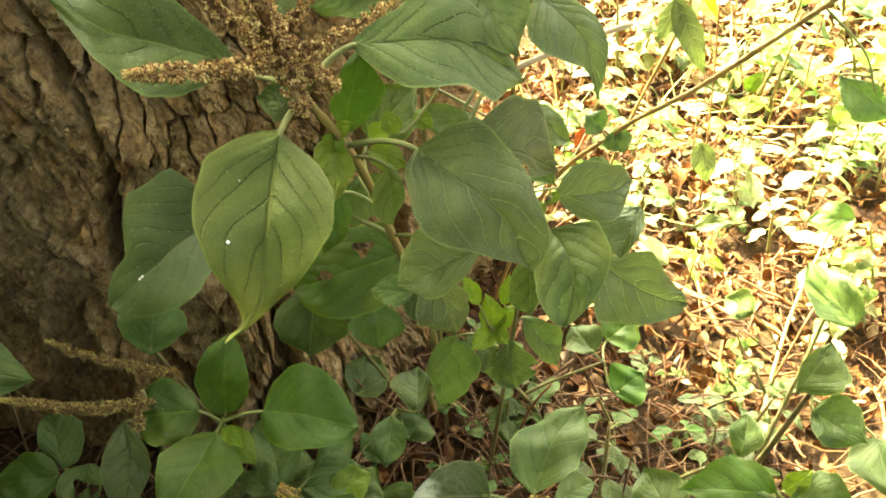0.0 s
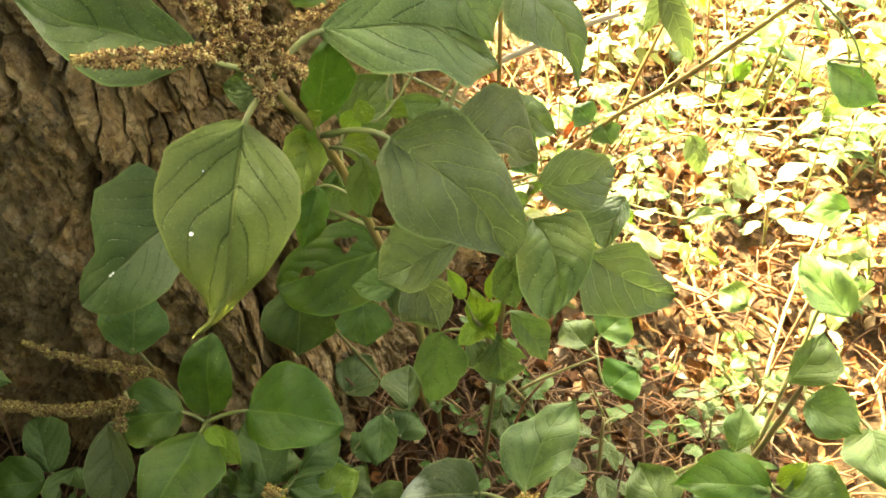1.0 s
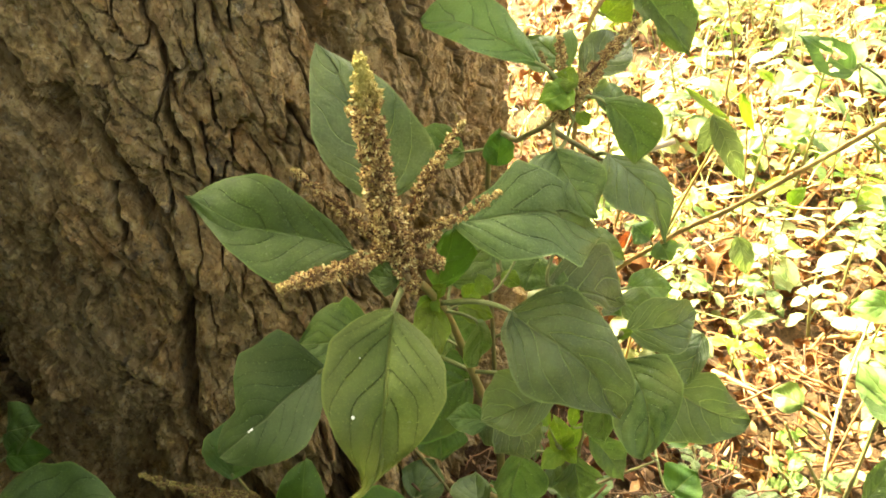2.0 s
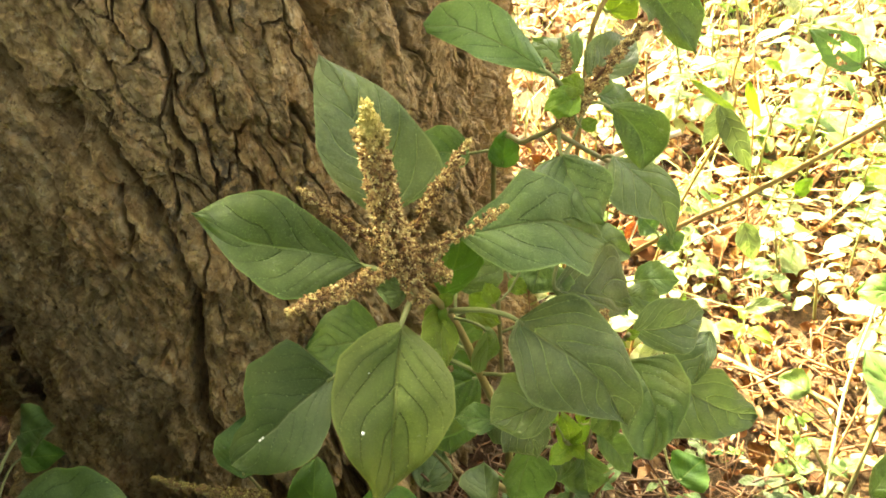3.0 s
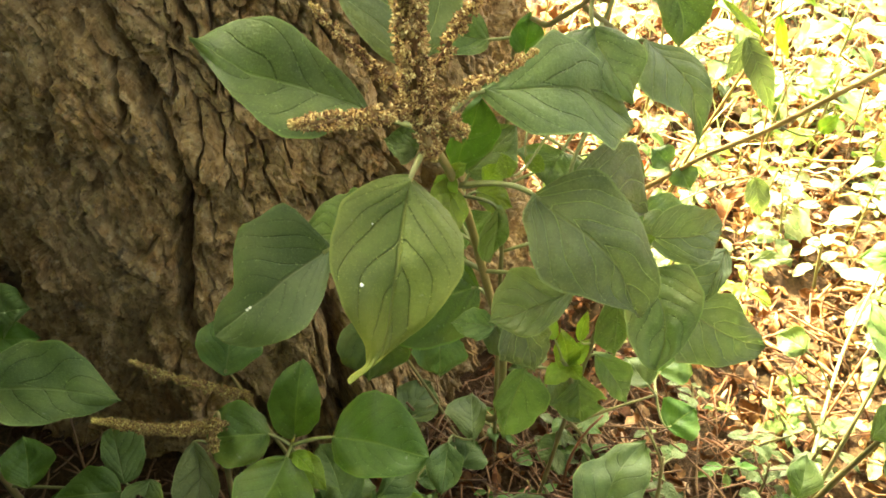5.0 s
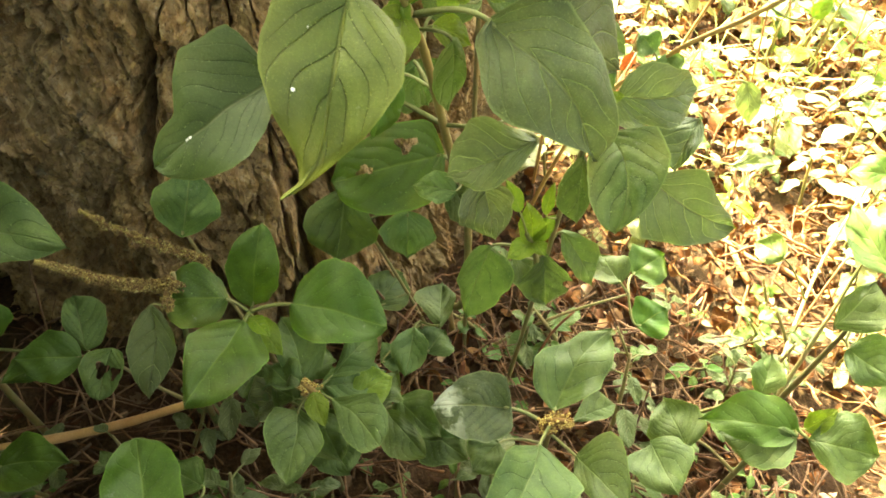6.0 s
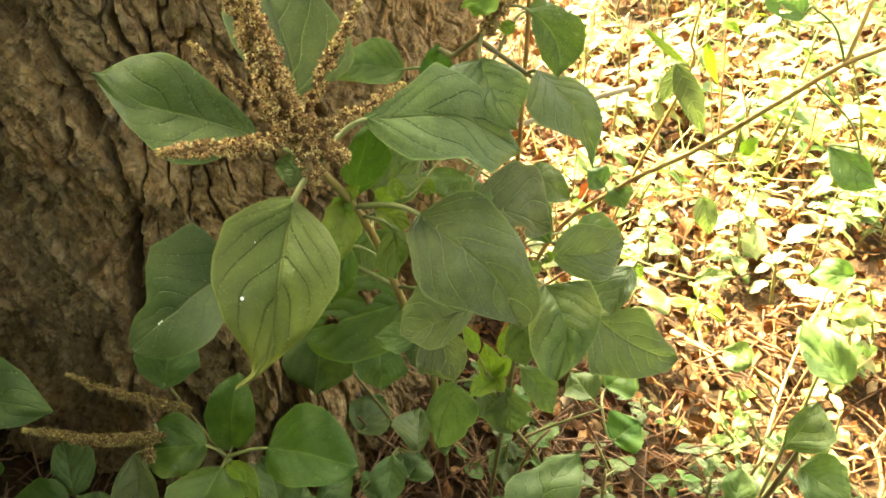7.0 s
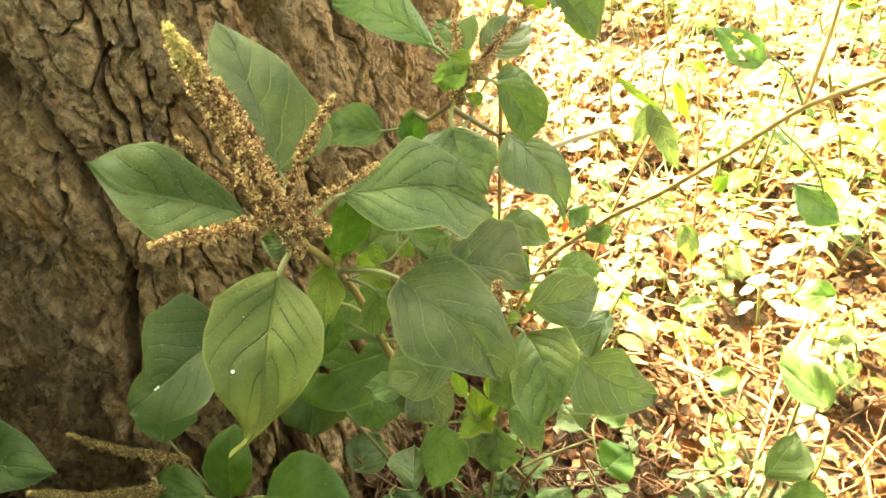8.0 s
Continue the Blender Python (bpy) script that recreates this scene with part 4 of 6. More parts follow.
leaf(main_plant, (-0.0398, 0.2404, 0.4256), (-0.0347, 0.2384, 0.4324), (-0.5348, -0.8300, 0.1581), 0.0060, mat=YOUNG)
leaf(main_plant, (-0.0398, 0.2402, 0.4252), (-0.0456, 0.2351, 0.4157), (-0.0382, -0.8746, 0.4833), 0.0100, mat=YOUNG)
leaf(main_plant, (-0.0269, 0.2393, 0.4232), (-0.0200, 0.2399, 0.4315), (-0.3353, -0.8782, 0.3410), 0.0090, mat=YOUNG)
leaf(main_plant, (-0.0392, 0.2811, 0.3774), (-0.0316, 0.2900, 0.3474), (0.4940, -0.8597, -0.1301), 0.0340)

leaf(rear_plant, (0.0183, 0.2844, 0.4954), (0.0044, 0.2766, 0.4935), (0.2437, -0.6197, 0.7461), 0.0130, mat=YOUNG, wave=2.0)
leaf(rear_plant, (0.0206, 0.2853, 0.4973), (0.0117, 0.2868, 0.5021), (0.1756, -0.7939, 0.5822), 0.0100, mat=YOUNG)
leaf(rear_plant, (0.0213, 0.2816, 0.4824), (0.0272, 0.2830, 0.4853), (-0.1508, -0.7439, 0.6511), 0.0070, mat=YOUNG)
leaf(rear_plant, (0.0082, 0.2893, 0.4066), (0.0022, 0.2777, 0.3973), (-0.0031, -0.6195, 0.7850), 0.0360)
leaf(rear_plant, (-0.0110, 0.2493, 0.4293), (-0.0036, 0.2455, 0.4253), (0.1079, -0.6170, 0.7795), 0.0080, mat=YOUNG)
leaf(rear_plant, (-0.0178, 0.2380, 0.4275), (-0.0217, 0.2408, 0.4361), (0.3301, -0.8416, 0.4276), 0.0080, mat=YOUNG)
leaf(rear_plant, (0.0941, 0.4232, 0.2821), (0.1265, 0.4204, 0.2826), (-0.0618, -0.5970, 0.7999), 0.0280)
leaf(rear_plant, (0.0812, 0.3946, 0.2921), (0.1091, 0.3939, 0.2831), (0.2227, -0.6221, 0.7506), 0.0260)
leaf(rear_plant, (0.0048, 0.2862, 0.5068), (-0.0444, 0.3376, 0.5096), (-0.4042, -0.4314, 0.8065), 0.0277,
     left=(0.02, 0.05, 0.11, 0.16, 0.13, 0.11, 0.09, 0.07, 0.02), right=(0.02, 0.06, 0.11, 0.17, 0.19, 0.19, 0.18, 0.16, 0.14), rib=(0.003, 0.01, 0.02, 0.02, 0.02, 0.02, 0.02, 0.01, 0.003))
leaf(rear_plant, (0.0207, 0.3121, 0.4944), (0.0052, 0.3399, 0.4998), (-0.3264, -0.3531, 0.8768), 0.0260)
leaf(rear_plant, (0.0280, 0.3112, 0.4932), (0.0527, 0.3306, 0.5023), (0.1828, -0.5988, 0.7797), 0.0220, mat=GREY)
leaf(rear_plant, (0.0326, 0.2853, 0.4895), (0.0448, 0.2725, 0.4661), (-0.2802, -0.8960, 0.3444), 0.0213, mat=HERB,
     left=(0.09, 0.28, 0.35, 0.43, 0.45, 0.42, 0.35, 0.23, 0.04), right=(0.03, 0.08, 0.16, 0.22, 0.25, 0.25, 0.19, 0.11, 0.03), rib=(-0.02, -0.07, -0.12, -0.17, -0.19, -0.18, -0.14, -0.09, -0.03))
leaf(rear_plant, (0.0352, 0.3233, 0.4769), (0.0584, 0.3401, 0.4624), (0.6921, -0.5094, 0.5114), 0.0180)
leaf(rear_plant, (0.0136, 0.2825, 0.4690), (0.0291, 0.2600, 0.4486), (0.2269, -0.5651, 0.7932), 0.0296,
     left=(0.05, 0.17, 0.29, 0.41, 0.46, 0.38, 0.21, 0.11, 0.04), right=(0.37, 0.52, 0.55, 0.51, 0.42, 0.35, 0.25, 0.19, 0.06), rib=(0.009, 0.03, 0.06, 0.10, 0.12, 0.10, 0.07, 0.03, 0.01))
leaf(rear_plant, (0.0405, 0.3013, 0.4563), (0.0698, 0.2886, 0.4145), (0.3932, -0.7659, 0.5087), 0.0306, mat=GREY,
     left=(0.02, 0.08, 0.19, 0.21, 0.19, 0.17, 0.12, 0.06, 0.02), right=(0.13, 0.26, 0.38, 0.40, 0.30, 0.13, 0.06, 0.04, 0.01), rib=(-0.006, -0.02, -0.04, -0.07, -0.08, -0.07, -0.05, -0.03, -0.01))
leaf(rear_plant, (0.0455, 0.3768, 0.3552), (0.0817, 0.3915, 0.3298), (0.6171, -0.5552, 0.5576), 0.0260)
leaf(rear_plant, (-0.0258, 0.3480, 0.4354), (-0.0646, 0.3498, 0.4317), (-0.1015, -0.7073, 0.6996), 0.0254,
     left=(0.13, 0.21, 0.28, 0.29, 0.28, 0.22, 0.16, 0.11, 0.03), right=(0.17, 0.27, 0.32, 0.34, 0.31, 0.26, 0.21, 0.14, 0.05), rib=(0.004, 0.01, 0.03, 0.04, 0.05, 0.04, 0.03, 0.01, 0.004))
leaf(rear_plant, (-0.0083, 0.3363, 0.4340), (-0.0070, 0.3370, 0.4544), (-0.0101, -0.9993, 0.0346), 0.0160, mat=FRESH)
leaf(rear_plant, (0.0129, 0.2742, 0.4019), (0.0577, 0.2893, 0.3773), (0.5343, -0.5776, 0.6172), 0.0375, peak=0.48, skew=-0.45, mat=GREY)
leaf(rear_plant, (0.0334, 0.3154, 0.3808), (0.0565, 0.2964, 0.3624), (-0.0016, -0.6957, 0.7183), 0.0240)

leaf(side_plant, (0.0547, 0.2806, 0.3683), (0.0928, 0.2928, 0.3675), (0.2683, -0.7993, 0.5377), 0.0281, mat=GREY,
     left=(0.10, 0.24, 0.36, 0.41, 0.40, 0.32, 0.27, 0.20, 0.11), right=(0.06, 0.18, 0.26, 0.32, 0.34, 0.32, 0.24, 0.17, 0.08), rib=(0.007, 0.02, 0.04, 0.06, 0.07, 0.06, 0.04, 0.02, 0.006))
leaf(side_plant, (0.0518, 0.2745, 0.3515), (0.0563, 0.2321, 0.3273), (-0.1889, -0.5016, 0.8442), 0.0339, quilt=2.6,
     left=(0.43, 0.42, 0.42, 0.39, 0.35, 0.28, 0.19, 0.12, 0.05), right=(0.07, 0.20, 0.27, 0.35, 0.37, 0.35, 0.28, 0.19, 0.10), rib=(-0.02, -0.06, -0.10, -0.14, -0.15, -0.14, -0.10, -0.05, -0.01))
leaf(side_plant, (0.1002, 0.2975, 0.3480), (0.0885, 0.2753, 0.3330), (-0.1499, -0.4996, 0.8532), 0.0246, mat=GREY,
     left=(0.04, 0.13, 0.18, 0.21, 0.20, 0.18, 0.13, 0.08, 0.03), right=(0.09, 0.23, 0.32, 0.45, 0.54, 0.58, 0.41, 0.27, 0.14), rib=(-0.000, -0.001, -0.002, -0.004, 0.002, 0.008, 0.007, 0.004, 0.001))
leaf(side_plant, (0.0883, 0.3045, 0.3047), (0.1378, 0.2934, 0.2839), (0.0167, -0.8662, 0.4994), 0.0367, mat=GREY,
     left=(0.04, 0.12, 0.25, 0.40, 0.32, 0.22, 0.16, 0.11, 0.04), right=(0.24, 0.38, 0.52, 0.44, 0.37, 0.33, 0.23, 0.17, 0.13), rib=(0.006, 0.02, 0.04, 0.06, 0.07, 0.06, 0.05, 0.02, 0.007))
leaf(side_plant, (0.0416, 0.2640, 0.3456), (0.0445, 0.2566, 0.3071), (-0.0908, -0.9791, 0.1818), 0.0166, peak=0.51, skew=0.32)
leaf(side_plant, (0.0076, 0.3040, 0.2439), (-0.0031, 0.2974, 0.1799), (-0.2273, -0.9641, 0.1372), 0.0323, peak=0.30, skew=-0.29)
leaf(side_plant, (0.0405, 0.3075, 0.2389), (0.0468, 0.2981, 0.2016), (0.0301, -0.9678, 0.2499), 0.0341, peak=0.56, skew=-0.04, holes=((0.6, -1.0, 0.12),))
leaf(side_plant, (0.0482, 0.3071, 0.2583), (0.0729, 0.2975, 0.2228), (0.2739, -0.8630, 0.4244), 0.0207, peak=0.48, skew=-0.15)
leaf(side_plant, (0.0310, 0.2958, 0.2580), (0.0241, 0.2988, 0.2847), (0.1666, -0.9744, 0.1508), 0.0160, mat=YOUNG)
leaf(side_plant, (0.0310, 0.2958, 0.2580), (0.0164, 0.2848, 0.2544), (0.1156, -0.4423, 0.8894), 0.0130, mat=YOUNG)
leaf(side_plant, (0.0319, 0.2970, 0.2593), (0.0419, 0.3005, 0.2772), (-0.4232, -0.8141, 0.3977), 0.0110, mat=YOUNG)
leaf(side_plant, (0.0320, 0.2963, 0.2586), (0.0370, 0.2836, 0.2605), (-0.3782, -0.0114, 0.9256), 0.0100, mat=YOUNG)
leaf(side_plant, (0.0200, 0.2933, 0.2837), (0.0105, 0.2991, 0.3005), (0.2214, -0.8759, 0.4286), 0.0090, mat=YOUNG)
leaf(side_plant, (0.0344, 0.2928, 0.2833), (0.0370, 0.2990, 0.3010), (-0.1878, -0.9169, 0.3522), 0.0070, mat=YOUNG)
leaf(side_plant, (0.0214, 0.3067, 0.2368), (0.0392, 0.3094, 0.2206), (0.5669, -0.6403, 0.5183), 0.0300)
leaf(side_plant, (0.0486, 0.2743, 0.3691), (0.0553, 0.2736, 0.3734), (-0.4886, -0.5532, 0.6747), 0.0060, mat=YOUNG)
leaf(side_plant, (0.0471, 0.2735, 0.3681), (0.0408, 0.2664, 0.3660), (0.0922, -0.3588, 0.9289), 0.0070, mat=YOUNG)

leaf(low_plant, (-0.1318, 0.2718, 0.2122), (-0.1252, 0.2893, 0.2613), (0.1322, -0.9391, 0.3172), 0.0320, mat=FRESH,
     left=(0.05, 0.15, 0.23, 0.29, 0.31, 0.29, 0.25, 0.17, 0.07), right=(0.05, 0.17, 0.21, 0.27, 0.28, 0.26, 0.19, 0.13, 0.07), rib=(-0.001, -0.003, -0.006, -0.009, -0.01, -0.01, -0.007, -0.003, -0.001))
leaf(low_plant, (-0.1048, 0.2635, 0.2247), (-0.0490, 0.2528, 0.2242), (-0.0801, -0.4581, 0.8853), 0.0480, mat=FRESH,
     left=(0.26, 0.35, 0.47, 0.51, 0.49, 0.42, 0.31, 0.19, 0.09), right=(0.08, 0.25, 0.32, 0.37, 0.34, 0.31, 0.25, 0.17, 0.08), rib=(-0.002, -0.006, -0.01, -0.02, -0.02, -0.01, -0.009, -0.005, -0.001))
leaf(low_plant, (-0.1318, 0.2524, 0.2186), (-0.1470, 0.1951, 0.2186), (0.3405, -0.0894, 0.9360), 0.0408, mat=FRESH,
     left=(0.18, 0.25, 0.35, 0.40, 0.40, 0.35, 0.27, 0.17, 0.05), right=(0.05, 0.15, 0.23, 0.30, 0.32, 0.26, 0.17, 0.09, 0.03), rib=(-0.001, -0.005, -0.009, -0.02, -0.009, -0.004, -0.002, -0.001, -0.000))
leaf(low_plant, (-0.1452, 0.2658, 0.2222), (-0.1794, 0.2583, 0.2263), (0.2086, -0.4839, 0.8499), 0.0402, mat=FRESH,
     left=(0.15, 0.34, 0.42, 0.50, 0.53, 0.52, 0.42, 0.26, 0.10), right=(0.10, 0.32, 0.41, 0.53, 0.54, 0.51, 0.43, 0.32, 0.20), rib=(-0.000, -0.000, -0.000, -0.000, -0.000, -0.000, -0.000, -0.000, -0.000))
leaf(low_plant, (-0.1277, 0.2580, 0.2159), (-0.1069, 0.2391, 0.2076), (0.0584, -0.3435, 0.9373), 0.0160, mat=YOUNG)
leaf(low_plant, (-0.1296, 0.2580, 0.2166), (-0.1131, 0.2397, 0.2244), (-0.3710, 0.0621, 0.9266), 0.0100, mat=YOUNG)
leaf(low_plant, (-0.1704, 0.2848, 0.2530), (-0.1660, 0.3046, 0.2859), (0.2617, -0.8426, 0.4707), 0.0377, peak=0.48, skew=-0.02)

leaf(spike_plant, (-0.1932, 0.2675, 0.2084), (-0.1837, 0.2205, 0.1804), (0.3001, -0.4433, 0.8447), 0.0277, mat=GREY,
     left=(0.03, 0.09, 0.12, 0.18, 0.21, 0.19, 0.13, 0.06, 0.01), right=(0.03, 0.11, 0.20, 0.26, 0.28, 0.24, 0.15, 0.08, 0.02), rib=(-0.007, -0.02, -0.05, -0.07, -0.06, -0.04, -0.01, -0.005, -0.002))
leaf(spike_plant, (-0.2632, 0.2873, 0.1313), (-0.2784, 0.3172, 0.1522), (0.3472, -0.4129, 0.8420), 0.0308,
     left=(0.04, 0.12, 0.22, 0.24, 0.27, 0.26, 0.22, 0.18, 0.14), right=(0.25, 0.30, 0.37, 0.43, 0.45, 0.46, 0.35, 0.27, 0.08), rib=(0.000, 0.002, 0.003, 0.005, 0.008, 0.005, 0.003, 0.002, 0.000))
leaf(spike_plant, (-0.2451, 0.2888, 0.1330), (-0.2443, 0.2545, 0.1201), (0.3262, -0.3248, 0.8877), 0.0264, holes=((0.45, 0.1, 0.12), (0.5, -0.6, 0.09)),
     left=(0.11, 0.22, 0.26, 0.32, 0.33, 0.30, 0.24, 0.18, 0.08), right=(0.07, 0.24, 0.38, 0.42, 0.43, 0.36, 0.29, 0.22, 0.14), rib=(0.001, 0.004, 0.009, 0.02, 0.02, 0.02, 0.009, 0.004, 0.001))
leaf(spike_plant, (-0.2728, 0.2830, 0.1187), (-0.3114, 0.2591, 0.1238), (0.3570, -0.3966, 0.8457), 0.0360, mat=FRESH,
     left=(0.08, 0.15, 0.19, 0.23, 0.22, 0.17, 0.10, 0.05, 0.01), right=(0.16, 0.23, 0.25, 0.27, 0.28, 0.30, 0.25, 0.12, 0.04), rib=(0.007, 0.02, 0.04, 0.08, 0.09, 0.06, 0.04, 0.02, 0.006))

leaf(left_plant, (-0.2678, 0.2272, 0.3008), (-0.2014, 0.2313, 0.2923), (0.1416, -0.4597, 0.8767), 0.0425, peak=0.38, skew=-0.12)
leaf(left_plant, (-0.3030, 0.2573, 0.1700), (-0.3113, 0.2809, 0.1900), (0.4277, -0.4921, 0.7583), 0.0309, peak=0.47, skew=0.01, mat=FRESH)
leaf(left_plant, (-0.3169, 0.3114, 0.2659), (-0.2908, 0.3086, 0.2771), (-0.3687, -0.6022, 0.7082), 0.0340)
leaf(left_plant, (-0.3125, 0.2986, 0.2598), (-0.2844, 0.2997, 0.2612), (-0.0196, -0.5342, 0.8451), 0.0200, mat=FRESH)
leaf(left_plant, (-0.2599, 0.2745, 0.1400), (-0.2955, 0.2622, 0.1500), (0.3638, -0.3529, 0.8620), 0.0360, mat=FRESH)
leaf(left_plant, (-0.2796, 0.1967, 0.1300), (-0.2339, 0.1985, 0.1400), (-0.1822, -0.3870, 0.9039), 0.0340, mat=FRESH)

leaf(front_plant, (-0.1515, 0.1335, 0.1950), (-0.1730, 0.1839, 0.2000), (0.1839, -0.0182, 0.9828), 0.0355, mat=FRESH,
     left=(0.03, 0.10, 0.19, 0.34, 0.35, 0.31, 0.24, 0.17, 0.12), right=(0.10, 0.34, 0.34, 0.33, 0.33, 0.31, 0.29, 0.24, 0.13), rib=(0.001, 0.005, 0.01, 0.02, 0.02, 0.01, 0.007, 0.003, 0.001))
leaf(front_plant, (-0.1372, 0.1706, 0.1800), (-0.1644, 0.1856, 0.1700), (-0.3672, -0.0479, 0.9289), 0.0240)

leaf(flower_plant, (-0.1020, 0.2532, 0.1595), (-0.1242, 0.2946, 0.1746), (0.1188, -0.2830, 0.9517), 0.0336,
     left=(0.03, 0.10, 0.21, 0.26, 0.27, 0.24, 0.19, 0.13, 0.04), right=(0.08, 0.23, 0.29, 0.37, 0.38, 0.37, 0.29, 0.23, 0.08), rib=(0.005, 0.02, 0.03, 0.05, 0.06, 0.05, 0.04, 0.02, 0.005))
leaf(flower_plant, (-0.0842, 0.2526, 0.1706), (-0.0604, 0.2823, 0.1831), (0.1037, -0.4529, 0.8855), 0.0248,
     left=(0.009, 0.03, 0.06, 0.11, 0.18, 0.25, 0.21, 0.14, 0.04), right=(0.03, 0.10, 0.20, 0.30, 0.38, 0.32, 0.26, 0.16, 0.05), rib=(-0.000, -0.001, -0.001, -0.003, -0.002, -0.002, -0.001, -0.000, -0.000))
leaf(flower_plant, (-0.0994, 0.2275, 0.1700), (-0.0960, 0.1801, 0.1711), (0.1381, 0.0332, 0.9899), 0.0356,
     left=(0.04, 0.13, 0.24, 0.30, 0.34, 0.31, 0.22, 0.15, 0.05), right=(0.30, 0.32, 0.36, 0.40, 0.38, 0.30, 0.20, 0.11, 0.03), rib=(-0.003, -0.01, -0.02, -0.04, -0.04, -0.02, -0.01, -0.006, -0.002))
leaf(flower_plant, (-0.0805, 0.2366, 0.1713), (-0.0480, 0.2073, 0.1721), (-0.1909, -0.1845, 0.9641), 0.0311,
     left=(0.03, 0.09, 0.17, 0.28, 0.40, 0.36, 0.32, 0.22, 0.16), right=(0.02, 0.06, 0.12, 0.21, 0.27, 0.32, 0.28, 0.25, 0.17), rib=(-0.005, -0.02, -0.03, -0.06, -0.06, -0.05, -0.03, -0.02, -0.005))
leaf(flower_plant, (-0.0488, 0.2450, 0.1497), (-0.0211, 0.2202, 0.1415), (-0.0289, -0.3425, 0.9391), 0.0386,
     left=(0.03, 0.11, 0.16, 0.18, 0.20, 0.18, 0.15, 0.09, 0.03), right=(0.04, 0.14, 0.28, 0.40, 0.44, 0.43, 0.32, 0.17, 0.05), rib=(0.001, 0.002, 0.004, 0.006, 0.008, 0.006, 0.003, 0.002, 0.000))
leaf(flower_plant, (-0.0678, 0.2476, 0.1600), (-0.0456, 0.2661, 0.1600), (0.2501, -0.3015, 0.9201), 0.0240, mat=YOUNG)
leaf(flower_plant, (-0.0815, 0.2322, 0.1300), (-0.0672, 0.2115, 0.1300), (-0.1094, -0.0758, 0.9911), 0.0340)
leaf(flower_plant, (-0.1209, 0.2656, 0.1400), (-0.1473, 0.2589, 0.1300), (-0.1748, -0.5408, 0.8228), 0.0260)
leaf(flower_plant, (-0.0295, 0.2678, 0.1000), (0.0081, 0.2499, 0.0900), (0.0468, -0.4106, 0.9106), 0.0400)
leaf(flower_plant, (-0.0914, 0.2375, 0.1750), (-0.0812, 0.2178, 0.1700), (0.0376, -0.2284, 0.9728), 0.0140, mat=YOUNG)
leaf(flower_plant, (-0.1059, 0.2455, 0.1680), (-0.1303, 0.2692, 0.1600), (0.05, -0.35, 0.93), 0.0260, wave=2.2)
leaf(flower_plant, (-0.1005, 0.2368, 0.1680), (-0.1203, 0.2494, 0.1580), (0.05, -0.35, 0.93), 0.0220, wave=2.2)
leaf(flower_plant, (-0.0896, 0.2356, 0.1580), (-0.0720, 0.2132, 0.1400), (0.05, -0.35, 0.93), 0.0320, wave=2.2)
leaf(flower_plant, (-0.0869, 0.2474, 0.1680), (-0.0573, 0.2616, 0.1620), (0.05, -0.35, 0.93), 0.0240, wave=2.2)
leaf(flower_plant, (-0.0749, 0.2577, 0.1600), (-0.0512, 0.2765, 0.1500), (0.05, -0.35, 0.93), 0.0220, wave=2.2)
leaf(flower_plant, (-0.0606, 0.2555, 0.1400), (-0.0453, 0.2845, 0.1400), (0.05, -0.35, 0.93), 0.0300, wave=2.2)
leaf(flower_plant, (-0.0431, 0.2651, 0.1350), (-0.0108, 0.2440, 0.1250), (0.05, -0.35, 0.93), 0.0340, wave=2.2)
leaf(flower_plant, (-0.1199, 0.2541, 0.1400), (-0.1437, 0.2541, 0.1300), (0.05, -0.35, 0.93), 0.0300, wave=2.2, mat=GREY)
leaf(flower_plant, (-0.0989, 0.2597, 0.1600), (-0.0940, 0.2840, 0.1650), (0.05, -0.35, 0.93), 0.0240, wave=2.2)
leaf(flower_plant, (-0.0165, 0.2733, 0.1200), (0.0008, 0.2543, 0.1100), (0.05, -0.35, 0.93), 0.0340, wave=2.2)

leaf(broad_plant, (0.0586, 0.2561, 0.1501), (0.0995, 0.3182, 0.1591), (-0.0113, -0.1359, 0.9907), 0.0457, wave=1.6,
     left=(0.23, 0.29, 0.33, 0.31, 0.25, 0.19, 0.17, 0.07, 0.02), right=(0.04, 0.12, 0.21, 0.29, 0.28, 0.24, 0.16, 0.09, 0.03), rib=(-0.006, -0.02, -0.04, -0.06, -0.07, -0.06, -0.04, -0.02, -0.005))
leaf(broad_plant, (0.0272, 0.2484, 0.1602), (-0.0200, 0.2382, 0.1704), (0.2741, -0.3790, 0.8839), 0.0489, patch=1,
     left=(0.29, 0.35, 0.40, 0.47, 0.46, 0.42, 0.33, 0.24, 0.08), right=(0.13, 0.33, 0.39, 0.43, 0.39, 0.34, 0.22, 0.13, 0.04), rib=(0.001, 0.002, 0.004, 0.007, 0.01, 0.007, 0.004, 0.002, 0.001))
leaf(broad_plant, (0.0458, 0.2228, 0.1609), (0.0221, 0.1587, 0.1755), (0.3442, 0.0864, 0.9349), 0.0441,
     left=(0.15, 0.26, 0.34, 0.40, 0.35, 0.30, 0.19, 0.09, 0.03), right=(0.03, 0.11, 0.21, 0.26, 0.29, 0.28, 0.24, 0.21, 0.08), rib=(-0.001, -0.004, -0.009, -0.02, -0.01, -0.005, -0.001, -0.001, -0.000))
leaf(broad_plant, (0.0716, 0.2266, 0.1453), (0.0977, 0.1898, 0.1547), (-0.4342, -0.0784, 0.8974), 0.0369,
     left=(0.16, 0.40, 0.54, 0.54, 0.50, 0.37, 0.24, 0.12, 0.04), right=(0.03, 0.10, 0.20, 0.25, 0.26, 0.25, 0.20, 0.17, 0.05), rib=(0.000, 0.001, 0.001, 0.002, 0.003, 0.002, 0.001, 0.001, 0.000))
